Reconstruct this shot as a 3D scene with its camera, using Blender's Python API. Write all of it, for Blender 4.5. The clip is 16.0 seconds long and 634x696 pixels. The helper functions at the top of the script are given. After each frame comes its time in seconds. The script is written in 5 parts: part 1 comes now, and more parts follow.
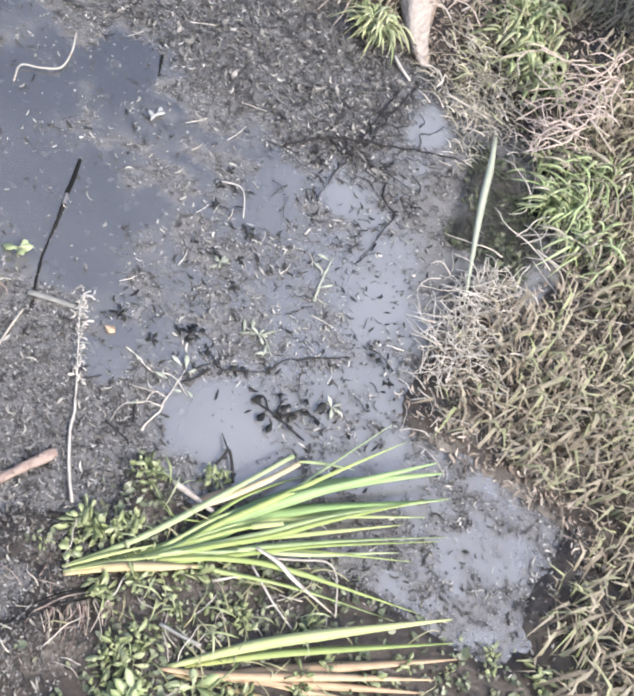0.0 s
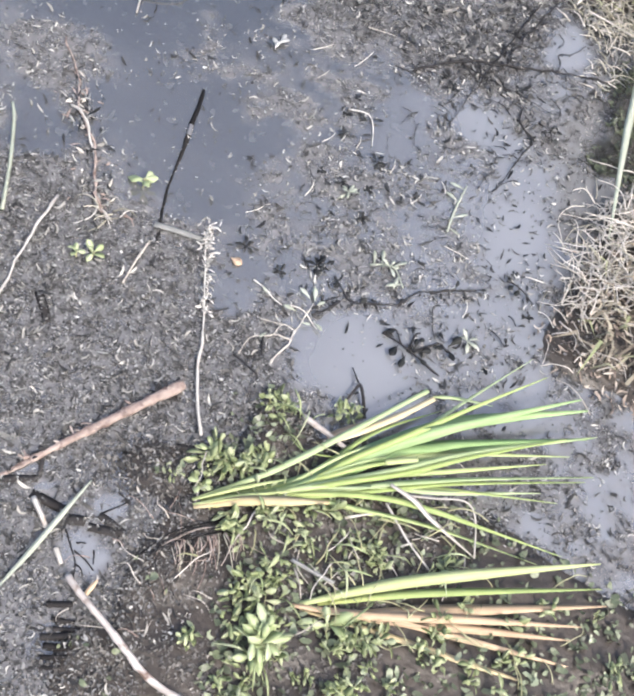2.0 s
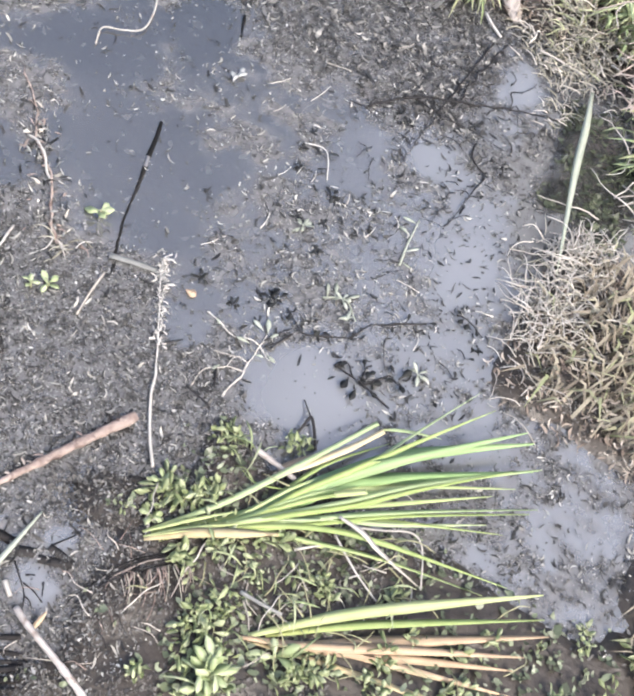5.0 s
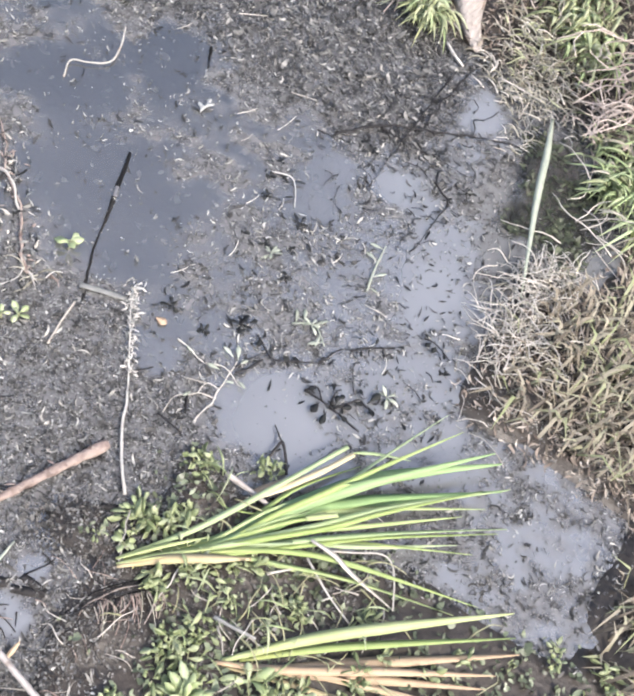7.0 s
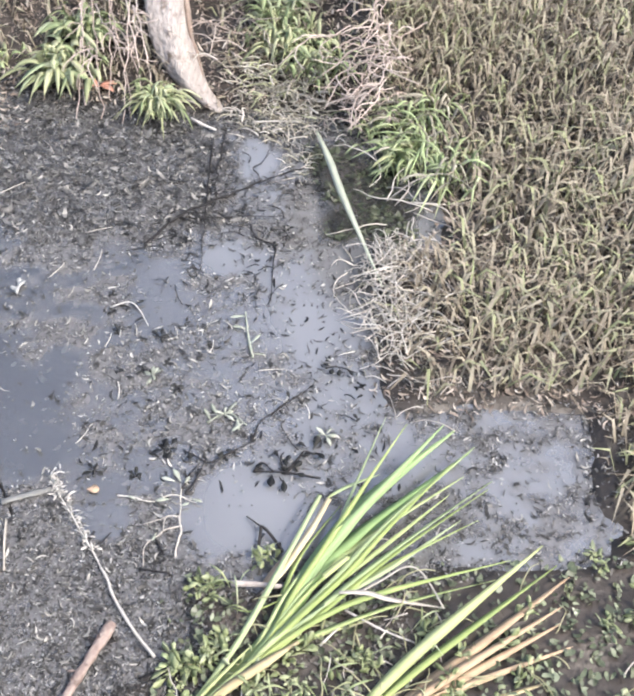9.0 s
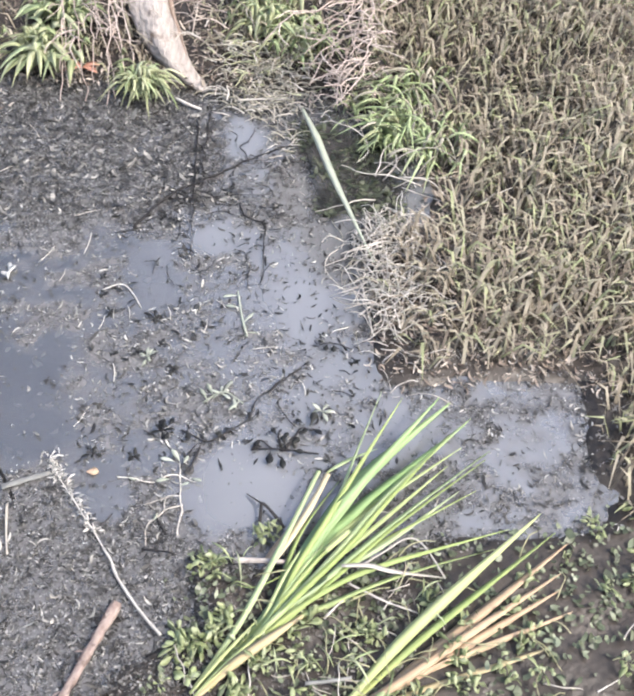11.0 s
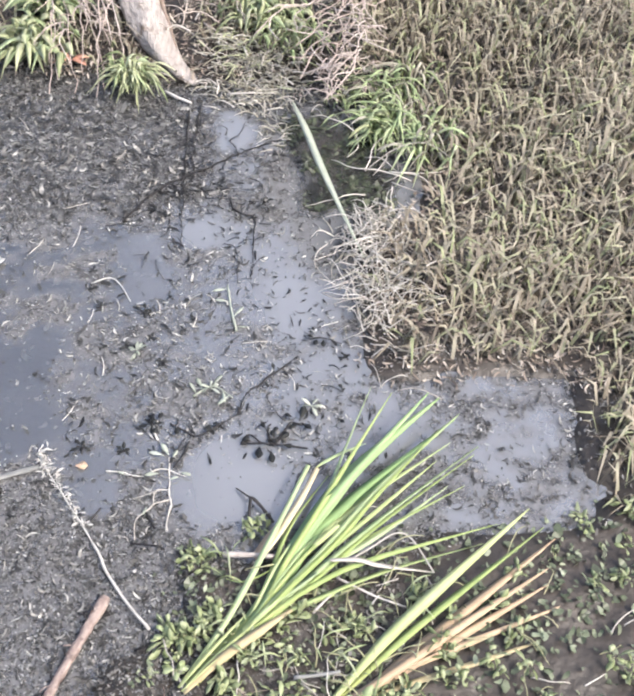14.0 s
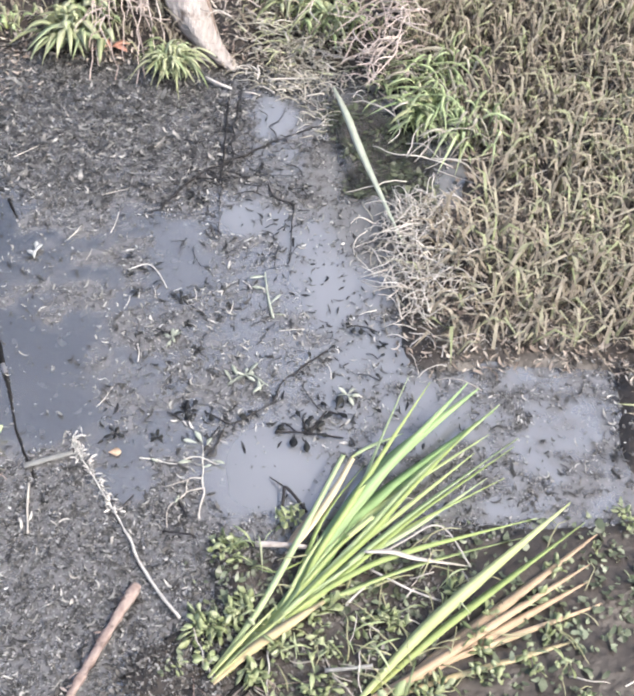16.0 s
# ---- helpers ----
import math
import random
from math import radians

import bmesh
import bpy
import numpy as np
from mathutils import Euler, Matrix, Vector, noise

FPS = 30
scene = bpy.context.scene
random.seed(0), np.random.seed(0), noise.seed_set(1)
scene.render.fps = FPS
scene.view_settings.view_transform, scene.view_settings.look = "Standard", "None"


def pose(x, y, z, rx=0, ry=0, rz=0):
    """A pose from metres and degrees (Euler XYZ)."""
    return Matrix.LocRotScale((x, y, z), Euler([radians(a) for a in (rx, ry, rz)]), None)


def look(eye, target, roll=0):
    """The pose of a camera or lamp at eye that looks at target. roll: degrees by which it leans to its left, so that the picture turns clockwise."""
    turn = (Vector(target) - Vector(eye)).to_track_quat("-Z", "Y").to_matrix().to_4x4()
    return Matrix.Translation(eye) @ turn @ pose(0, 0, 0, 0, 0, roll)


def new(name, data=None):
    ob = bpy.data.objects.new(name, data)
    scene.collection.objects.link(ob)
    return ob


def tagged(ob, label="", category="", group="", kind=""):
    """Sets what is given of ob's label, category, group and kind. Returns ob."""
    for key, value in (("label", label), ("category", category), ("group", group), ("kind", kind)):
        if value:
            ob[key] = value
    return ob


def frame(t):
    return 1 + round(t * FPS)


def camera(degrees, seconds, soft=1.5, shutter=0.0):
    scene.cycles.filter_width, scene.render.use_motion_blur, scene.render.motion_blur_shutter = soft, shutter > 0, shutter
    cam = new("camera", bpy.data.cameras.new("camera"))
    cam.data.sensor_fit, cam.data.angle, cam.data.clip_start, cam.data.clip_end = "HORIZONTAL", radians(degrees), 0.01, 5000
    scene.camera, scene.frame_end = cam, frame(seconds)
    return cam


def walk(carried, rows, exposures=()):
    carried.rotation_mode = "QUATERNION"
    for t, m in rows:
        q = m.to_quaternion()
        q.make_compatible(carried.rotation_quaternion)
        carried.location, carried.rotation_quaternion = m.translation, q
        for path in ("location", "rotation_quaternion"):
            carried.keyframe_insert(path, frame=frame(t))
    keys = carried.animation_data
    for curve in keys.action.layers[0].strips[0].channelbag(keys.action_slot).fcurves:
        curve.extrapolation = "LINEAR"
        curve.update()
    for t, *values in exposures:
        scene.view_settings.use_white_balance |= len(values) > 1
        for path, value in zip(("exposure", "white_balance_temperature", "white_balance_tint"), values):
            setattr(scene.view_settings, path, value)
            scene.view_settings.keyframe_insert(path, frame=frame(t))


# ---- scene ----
cam = camera(36.0, 16.0, soft=2.8)
PATH = [
    (0, (0.122, -0.006, 2.054), (0.206, 1.189, 0.452), 36.2),
    (0.5, (0.136, -0.01, 1.947), (0.08, 1.043, 0.247), 29.8),
    (1, (0.145, -0.016, 1.908), (0.018, 1.005, 0.192), 26.2),
    (1.5, (0.151, -0.002, 1.926), (0.048, 1.024, 0.212), 27.5),
    (2, (0.148, -0.006, 1.925), (0.058, 1.023, 0.212), 28.2),
    (2.5, (0.153, -0.001, 1.938), (0.081, 1.046, 0.236), 29.0),
    (3, (0.164, 0.002, 1.941), (0.09, 1.042, 0.234), 29.0),
    (3.5, (0.169, 0.008, 1.947), (0.094, 1.064, 0.25), 29.0),
    (4, (0.146, 0.005, 1.956), (0.055, 1.075, 0.268), 29.5),
    (4.2, (0.144, 0.017, 1.964), (0.073, 1.087, 0.275), 30.3),
    (6.3, (0.164, 0.006, 1.992), (0.146, 1.12, 0.331), 32.3),
    (6.5, (0.169, 0.003, 1.998), (0.162, 1.121, 0.34), 32.9),
    (7, (0.151, 0.003, 2.008), (0.131, 1.15, 0.37), 31.3),
    (7.5, (0.138, -0.043, 2.01), (0.179, 1.25, 0.485), 23.5),
    (8, (0.148, -0.051, 1.997), (0.175, 1.273, 0.499), 12.8),
    (8.5, (0.129, -0.06, 1.979), (0.219, 1.239, 0.461), 7.2),
    (9, (0.115, -0.072, 2.003), (0.277, 1.245, 0.506), 5.9),
    (9.5, (0.103, -0.065, 1.998), (0.272, 1.229, 0.482), 4.8),
    (9.7, (0.107, -0.081, 1.997), (0.285, 1.198, 0.47), 4.9),
    (11.8, (0.081, -0.078, 2.008), (0.275, 1.206, 0.486), 5.5),
    (12, (0.082, -0.076, 2.003), (0.271, 1.207, 0.481), 5.4),
    (12.5, (0.082, -0.081, 2.008), (0.277, 1.22, 0.502), 5.5),
    (13, (0.091, -0.079, 2.005), (0.283, 1.201, 0.48), 5.4),
    (13.5, (0.084, -0.077, 2.003), (0.276, 1.207, 0.482), 5.6),
    (14, (0.087, -0.08, 2.004), (0.303, 1.192, 0.475), 6.5),
    (14.5, (0.085, -0.077, 2.002), (0.29, 1.199, 0.475), 6.2),
    (15, (0.104, -0.071, 1.981), (0.246, 1.205, 0.448), 4.0),
    (15.5, (0.115, -0.067, 1.977), (0.222, 1.229, 0.457), 2.7),
    (16, (0.115, -0.065, 1.965), (0.236, 1.202, 0.422), 3.8),
]
walk(cam, [(t, look(eye, target, roll)) for t, eye, target, roll in PATH])

EXPOSURE = 1.36
SUN, SUN_WIDTH, WATER_IOR = 1.5, 8.0, 2.4
MURK, FILM = (0.222, 0.226, 0.238), (0.15, 0.146, 0.146)   # the colours of cloudy water and of the scum on it


# ---- sky, sun and exposure ----
SUN_AZIMUTH, SUN_HEIGHT = 120.0, 55.0          # degrees clockwise from +y, degrees above the horizon
world = bpy.data.worlds.new("sky")
scene.world = world
world.use_nodes = True
wn = world.node_tree.nodes
sky = wn.new("ShaderNodeTexSky")
sky.sky_type, sky.sun_disc = "NISHITA", False
sky.sun_elevation, sky.sun_rotation = radians(SUN_HEIGHT), radians(SUN_AZIMUTH)
sky.air_density, sky.dust_density, sky.ozone_density = 1.0, 5.0, 1.5
wn["Background"].inputs["Strength"].default_value = 0.15
world.node_tree.links.new(sky.outputs["Color"], wn["Background"].inputs["Color"])

sun_data = bpy.data.lights.new("sun", "SUN")
sun_data.energy, sun_data.angle, sun_data.color = SUN, radians(SUN_WIDTH), (1.0, 0.96, 0.9)
sun_way = Vector((math.sin(radians(SUN_AZIMUTH)) * math.cos(radians(SUN_HEIGHT)),
                  math.cos(radians(SUN_AZIMUTH)) * math.cos(radians(SUN_HEIGHT)), math.sin(radians(SUN_HEIGHT))))
sun = new("sun", sun_data)
sun.matrix_world = look(sun_way * 30, (0, 0, 0))
scene.view_settings.exposure = EXPOSURE


# ---- materials ----
def material(name, colours, rough=0.6, grain=60.0, stretch=(1, 1, 1), bump=0.3, bump_size=0.002, glow_through=0.0,
             per="object", spread=0.5, gloss=0.5, spots=None, veins=0.0, foot=None):
    """A surface of two or more colours: a random pick for each piece, mottled by two sizes of noise, with fine relief."""
    m = bpy.data.materials.new(name)
    m.use_nodes = True
    n, link = m.node_tree.nodes, m.node_tree.links.new
    base, out = n["Principled BSDF"], n["Material Output"]
    where = n.new("ShaderNodeTexCoord")
    scale = n.new("ShaderNodeMapping")
    scale.inputs["Scale"].default_value = stretch
    link(where.outputs["Object"], scale.inputs["Vector"])
    fine, wide = n.new("ShaderNodeTexNoise"), n.new("ShaderNodeTexNoise")
    fine.inputs["Scale"].default_value, fine.inputs["Detail"].default_value = grain, 5.0
    wide.inputs["Scale"].default_value, wide.inputs["Detail"].default_value = grain / 7, 3.0
    for tex in (fine, wide):
        link(scale.outputs["Vector"], tex.inputs["Vector"])
    if per == "object":
        chance = n.new("ShaderNodeObjectInfo").outputs["Random"]
    else:
        chance = n.new("ShaderNodeNewGeometry").outputs["Random Per Island"]
    mottle = n.new("ShaderNodeMath")
    mottle.operation = "ADD"
    link(fine.outputs["Fac"], mottle.inputs[0])
    link(wide.outputs["Fac"], mottle.inputs[1])
    shift = n.new("ShaderNodeMath")
    shift.operation = "MULTIPLY_ADD"
    link(mottle.outputs[0], shift.inputs[0])
    shift.inputs[1].default_value, shift.inputs[2].default_value = 1.1 * (1 - spread), -0.6 * (1 - spread)
    pick = n.new("ShaderNodeMath")
    pick.operation = "MULTIPLY_ADD"
    link(chance, pick.inputs[0])
    pick.inputs[1].default_value = spread
    link(shift.outputs[0], pick.inputs[2])
    if veins:
        over, rib, add = n.new("ShaderNodeAttribute"), n.new("ShaderNodeTexNoise"), n.new("ShaderNodeMath")
        over.attribute_name = "across"
        rib.noise_dimensions = "2D"
        line = n.new("ShaderNodeCombineXYZ")
        link(over.outputs["Fac"], line.inputs[0])
        link(chance, line.inputs[1])
        rib.inputs["Scale"].default_value, rib.inputs["Detail"].default_value = 9.0, 3.0
        link(line.outputs[0], rib.inputs["Vector"])
        add.operation = "MULTIPLY_ADD"
        link(rib.outputs["Fac"], add.inputs[0])
        add.inputs[1].default_value = veins
        minus = n.new("ShaderNodeMath")
        minus.operation = "SUBTRACT"
        link(pick.outputs[0], minus.inputs[0])
        minus.inputs[1].default_value = veins / 2
        link(minus.outputs[0], add.inputs[2])
        pick = add
    ramp = n.new("ShaderNodeValToRGB")
    ramp.color_ramp.elements[0].color = (*colours[0], 1)
    ramp.color_ramp.elements[1].color = (*colours[-1], 1)
    for k, c in enumerate(colours[1:-1], 1):
        ramp.color_ramp.elements.new(k / (len(colours) - 1)).color = (*c, 1)
    link(pick.outputs[0], ramp.inputs["Fac"])
    colour = ramp.outputs["Color"]
    if spots:
        stain = n.new("ShaderNodeTexNoise")
        stain.inputs["Scale"].default_value, stain.inputs["Detail"].default_value = spots[1], 4.0
        link(where.outputs["Object"], stain.inputs["Vector"])
        cut = n.new("ShaderNodeMapRange")
        cut.inputs["From Min"].default_value, cut.inputs["From Max"].default_value = spots[2], spots[2] + 0.12
        link(stain.outputs["Fac"], cut.inputs["Value"])
        mix = n.new("ShaderNodeMix")
        mix.data_type = "RGBA"
        link(cut.outputs["Result"], mix.inputs[0])
        link(colour, mix.inputs[6])
        mix.inputs[7].default_value = (*spots[0], 1)
        colour = mix.outputs[2]
    if foot:
        up, fade, tint = n.new("ShaderNodeAttribute"), n.new("ShaderNodeMapRange"), n.new("ShaderNodeMix")
        up.attribute_name = "along"
        fade.inputs["From Min"].default_value, fade.inputs["From Max"].default_value = 0.0, 0.28
        fade.inputs["To Min"].default_value, fade.inputs["To Max"].default_value = 0.8, 0.0
        link(up.outputs["Fac"], fade.inputs["Value"])
        tint.data_type = "RGBA"
        link(fade.outputs["Result"], tint.inputs[0])
        link(colour, tint.inputs[6])
        tint.inputs[7].default_value = (*foot, 1)
        colour = tint.outputs[2]
    link(colour, base.inputs["Base Color"])
    base.inputs["Specular IOR Level"].default_value = gloss
    uneven = n.new("ShaderNodeMapRange")
    uneven.inputs["To Min"].default_value, uneven.inputs["To Max"].default_value = max(0.05, rough - 0.15), min(1, rough + 0.15)
    link(wide.outputs["Fac"], uneven.inputs["Value"])
    link(uneven.outputs["Result"], base.inputs["Roughness"])
    relief = n.new("ShaderNodeBump")
    relief.inputs["Strength"].default_value, relief.inputs["Distance"].default_value = bump, bump_size
    link(fine.outputs["Fac"], relief.inputs["Height"])
    link(relief.outputs["Normal"], base.inputs["Normal"])
    if glow_through:
        thin, both = n.new("ShaderNodeBsdfTranslucent"), n.new("ShaderNodeMixShader")
        both.inputs[0].default_value = glow_through
        link(colour, thin.inputs["Color"])
        link(base.outputs[0], both.inputs[1])
        link(thin.outputs[0], both.inputs[2])
        link(both.outputs[0], out.inputs["Surface"])
    return m


def water_material():
    """Murky pond water: a mirror by Fresnel over a cloudy body that lets some of the bed show, with a dull film of scum in patches."""
    m = bpy.data.materials.new("pond_water")
    m.use_nodes = True
    n, link = m.node_tree.nodes, m.node_tree.links.new
    n.remove(n["Principled BSDF"])
    where = n.new("ShaderNodeTexCoord")

    def clouds(scale, detail, rough=0.5):
        tex = n.new("ShaderNodeTexNoise")
        tex.inputs["Scale"].default_value, tex.inputs["Detail"].default_value, tex.inputs["Roughness"].default_value = scale, detail, rough
        link(where.outputs["Object"], tex.inputs["Vector"])
        return tex.outputs["Fac"]

    def attribute(name):
        a = n.new("ShaderNodeAttribute")
        a.attribute_name = name
        return a.outputs["Fac"]

    def sum_of(a, times, b):
        f = n.new("ShaderNodeMath")
        f.operation = "MULTIPLY_ADD"
        link(a, f.inputs[0])
        f.inputs[1].default_value = times
        if isinstance(b, float):
            f.inputs[2].default_value = b
        else:
            link(b, f.inputs[2])
        return f.outputs[0]

    def ranged(a, lo, hi, to_lo, to_hi):
        f = n.new("ShaderNodeMapRange")
        f.inputs["From Min"].default_value, f.inputs["From Max"].default_value = lo, hi
        f.inputs["To Min"].default_value, f.inputs["To Max"].default_value = to_lo, to_hi
        link(a, f.inputs["Value"])
        return f.outputs["Result"]

    def mixed(fac, a, b):
        f = n.new("ShaderNodeMix")
        f.data_type = "RGBA"
        link(fac, f.inputs[0])
        for k, v in ((6, a), (7, b)):
            if isinstance(v, tuple):
                f.inputs[k].default_value = (*v, 1)
            else:
                link(v, f.inputs[k])
        return f.outputs[2]

    patchy = sum_of(clouds(11.0, 5.0, 0.6), 0.9, sum_of(clouds(48.0, 3.0), 0.5, attribute("film")))
    film = ranged(patchy, 0.92, 1.26, 0.0, 1.0)
    mottle = clouds(27.0, 6.0, 0.65)
    scum = mixed(ranged(mottle, 0.3, 0.7, 0.0, 1.0), tuple(0.78 * c for c in FILM), tuple(1.22 * c for c in FILM))
    body = mixed(film, MURK, scum)
    cloud = sum_of(clouds(2.3, 4.0), 0.3, sum_of(attribute("cloud"), 1.0, -0.15))
    opaque = n.new("ShaderNodeMix")
    link(film, opaque.inputs[0])
    link(ranged(cloud, 0.0, 1.0, 0.03, 0.8), opaque.inputs[2])
    link(ranged(mottle, 0.3, 0.75, 0.62, 0.9), opaque.inputs[3])
    cloudy, clear, veil = n.new("ShaderNodeBsdfDiffuse"), n.new("ShaderNodeBsdfTransparent"), n.new("ShaderNodeMixShader")
    link(body, cloudy.inputs["Color"])
    clear.inputs["Color"].default_value = (0.85, 0.85, 0.83, 1)
    link(opaque.outputs[0], veil.inputs[0])
    link(clear.outputs[0], veil.inputs[1])
    link(cloudy.outputs[0], veil.inputs[2])
    relief = n.new("ShaderNodeBump")
    relief.inputs["Strength"].default_value, relief.inputs["Distance"].default_value = 0.06, 0.01
    link(clouds(7.0, 2.0), relief.inputs["Height"])
    mirror, edge, both = n.new("ShaderNodeBsdfGlossy"), n.new("ShaderNodeFresnel"), n.new("ShaderNodeMixShader")
    mirror.inputs["Roughness"].default_value = 0.04
    edge.inputs["IOR"].default_value = WATER_IOR
    for node in (mirror, edge):
        link(relief.outputs["Normal"], node.inputs["Normal"])
    skin = n.new("ShaderNodeMath")
    skin.operation = "MULTIPLY"
    link(edge.outputs[0], skin.inputs[0])
    link(ranged(film, 0.0, 1.0, 1.0, 0.5), skin.inputs[1])
    link(skin.outputs[0], both.inputs[0])
    link(veil.outputs[0], both.inputs[1])
    link(mirror.outputs[0], both.inputs[2])
    link(both.outputs[0], n["Material Output"].inputs["Surface"])
    return m


WATER = water_material()
MUD = material("wet_mud", [(0.014, 0.0115, 0.0092), (0.034, 0.027, 0.0215), (0.062, 0.05, 0.041)], 0.45, 45, bump=0.7, bump_size=0.006, spread=0.0)
LITTER_GREY = material("sodden_leaf", [(0.035, 0.034, 0.034), (0.075, 0.074, 0.073), (0.13, 0.129, 0.127), (0.185, 0.185, 0.182), (0.26, 0.26, 0.255)], 0.36, 120, per="island", spread=0.8, gloss=0.5)
SODDEN = material("waterlogged_leaf", [(0.01, 0.01, 0.01), (0.035, 0.034, 0.033), (0.1, 0.097, 0.092), (0.2, 0.196, 0.186)], 0.4, 120, per="island", spread=0.8, gloss=0.5)
LITTER_DARK = material("rotten_leaf", [(0.011, 0.011, 0.012), (0.03, 0.029, 0.028), (0.068, 0.065, 0.061)], 0.5, 120, per="island", spread=0.75, gloss=0.3)
LITTER_BLACK = material("black_leaf", [(0.007, 0.007, 0.008), (0.016, 0.016, 0.016), (0.032, 0.031, 0.03)], 0.5, 120, per="island", spread=0.75, gloss=0.2)
LITTER_PALE = material("bleached_leaf", [(0.2, 0.202, 0.19), (0.31, 0.312, 0.3), (0.44, 0.44, 0.42)], 0.4, 120, per="island", spread=0.8)
MUD_CRUMB = material("mud_crumb", [(0.02, 0.017, 0.015), (0.055, 0.05, 0.045), (0.11, 0.103, 0.095), (0.19, 0.182, 0.17)], 0.5, 120, per="island", spread=0.8)
DROWNED = material("dull_green_leaf", [(0.018, 0.022, 0.012), (0.045, 0.055, 0.03), (0.09, 0.105, 0.055)], 0.5, 120, per="island", spread=0.8)
STRAW_BITS = material("straw_bits", [(0.13, 0.125, 0.11), (0.26, 0.25, 0.225), (0.42, 0.41, 0.375)], 0.5, 90, per="island", spread=0.85)
SUNK = material("sunken_leaf", [(0.1, 0.095, 0.085), (0.2, 0.19, 0.165), (0.34, 0.325, 0.285)], 0.6, 100, per="island", spread=0.8)
WEED = material("weed_leaf", [(0.12, 0.15, 0.065), (0.25, 0.295, 0.14), (0.37, 0.415, 0.235), (0.5, 0.54, 0.37)], 0.38, 150, glow_through=0.3, spread=0.7)
WEED_CARPET = material("weed_carpet_leaf", [(0.035, 0.042, 0.026), (0.085, 0.1, 0.06), (0.16, 0.19, 0.115), (0.27, 0.305, 0.21)], 0.42, 150, glow_through=0.15, per="island", spread=0.8)
WEED_PALE = material("young_weed_leaf", [(0.26, 0.325, 0.14), (0.38, 0.44, 0.24), (0.5, 0.55, 0.36)], 0.4, 120, glow_through=0.2, spread=0.6)
WEED_STEM = material("weed_stem", [(0.2, 0.2, 0.1), (0.34, 0.33, 0.2)], 0.5, 90)
# Near-black stands in for plants seen in silhouette; rotten twigs and leaves share it.
SHADE_LEAF = material("shaded_dark_leaf", [(0.006, 0.007, 0.009), (0.016, 0.017, 0.018), (0.03, 0.031, 0.027)], 0.6, 90, gloss=0.12)
SHADE_TWIG = material("shaded_dark_twig", [(0.008, 0.007, 0.008), (0.02, 0.018, 0.018)], 0.6, 90, gloss=0.3)
BLADE = material("reed_blade", [(0.255, 0.335, 0.105), (0.37, 0.45, 0.19), (0.465, 0.535, 0.295)], 0.5, 20, stretch=(3, 3, 3), glow_through=0.22, spread=0.6, bump=0.15, gloss=0.18, veins=1.1, foot=(0.42, 0.44, 0.16))
BLADE_DEEP = material("reed_blade_deep", [(0.17, 0.28, 0.1), (0.26, 0.38, 0.165), (0.36, 0.48, 0.25)], 0.5, 20, glow_through=0.2, spread=0.6, bump=0.15, gloss=0.18, veins=1.1, foot=(0.42, 0.44, 0.16))
BLADE_YELLOW = material("reed_blade_yellow", [(0.28, 0.33, 0.13), (0.39, 0.44, 0.2), (0.47, 0.51, 0.3)], 0.5, 18, glow_through=0.15, spread=0.5, bump=0.15, gloss=0.18, veins=1.1)
BLADE_BROWN = material("reed_blade_dry", [(0.28, 0.19, 0.12), (0.46, 0.34, 0.22), (0.6, 0.49, 0.35)], 0.6, 25, spread=0.5, bump=0.3, veins=1.1)
BLADE_GREY = material("reed_blade_faded", [(0.24, 0.32, 0.14), (0.35, 0.43, 0.23), (0.45, 0.52, 0.33)], 0.5, 25, glow_through=0.15, spread=0.5, bump=0.2, gloss=0.18, veins=1.1, foot=(0.42, 0.44, 0.16))
FOOT = material("reed_foot", [(0.34, 0.27, 0.14), (0.47, 0.4, 0.25), (0.55, 0.5, 0.37)], 0.5, 25, spread=0.4, bump=0.2, gloss=0.2, veins=1.0)
SHOOT = material("water_shoot", [(0.21, 0.23, 0.175), (0.32, 0.345, 0.28), (0.44, 0.46, 0.4)], 0.5, 60, glow_through=0.1)
STRAW = material("straw", [(0.26, 0.235, 0.2), (0.43, 0.4, 0.355), (0.6, 0.572, 0.515)], 0.6, 60, spread=0.8)
PALE_STICK = material("bleached_stalk", [(0.25, 0.232, 0.205), (0.41, 0.39, 0.36), (0.56, 0.545, 0.51)], 0.55, 40, bump=0.5, spots=((0.3, 0.22, 0.17), 30, 0.62))
BARK = material("peeled_bark", [(0.065, 0.044, 0.035), (0.2, 0.145, 0.122), (0.3, 0.24, 0.21), (0.42, 0.37, 0.335)], 0.65, 55, bump=1.0, bump_size=0.005, spread=0.1, spots=((0.09, 0.06, 0.05), 45, 0.54))
DRIFT = material("driftwood", [(0.19, 0.165, 0.15), (0.34, 0.305, 0.28), (0.47, 0.43, 0.4)], 0.65, 26, stretch=(3, 0.6, 3), bump=1.0, bump_size=0.012, spread=0.0, spots=((0.16, 0.125, 0.1), 22, 0.56))
DRIFT_BARK = material("driftwood_bark", [(0.1, 0.07, 0.055), (0.2, 0.15, 0.12), (0.3, 0.24, 0.2)], 0.75, 30, bump=0.8, bump_size=0.006, spread=0.0)
VINE = material("dead_vine", [(0.27, 0.21, 0.18), (0.43, 0.36, 0.32), (0.56, 0.49, 0.45)], 0.6, 60, spread=0.8)
TWIG = material("dead_twig", [(0.17, 0.135, 0.115), (0.33, 0.275, 0.24), (0.48, 0.425, 0.375)], 0.65, 60, spread=0.8)
TUFT = material("tuft_leaf", [(0.22, 0.28, 0.13), (0.38, 0.45, 0.25), (0.52, 0.58, 0.39)], 0.4, 60, glow_through=0.35, spread=0.7, gloss=0.3, veins=0.45)
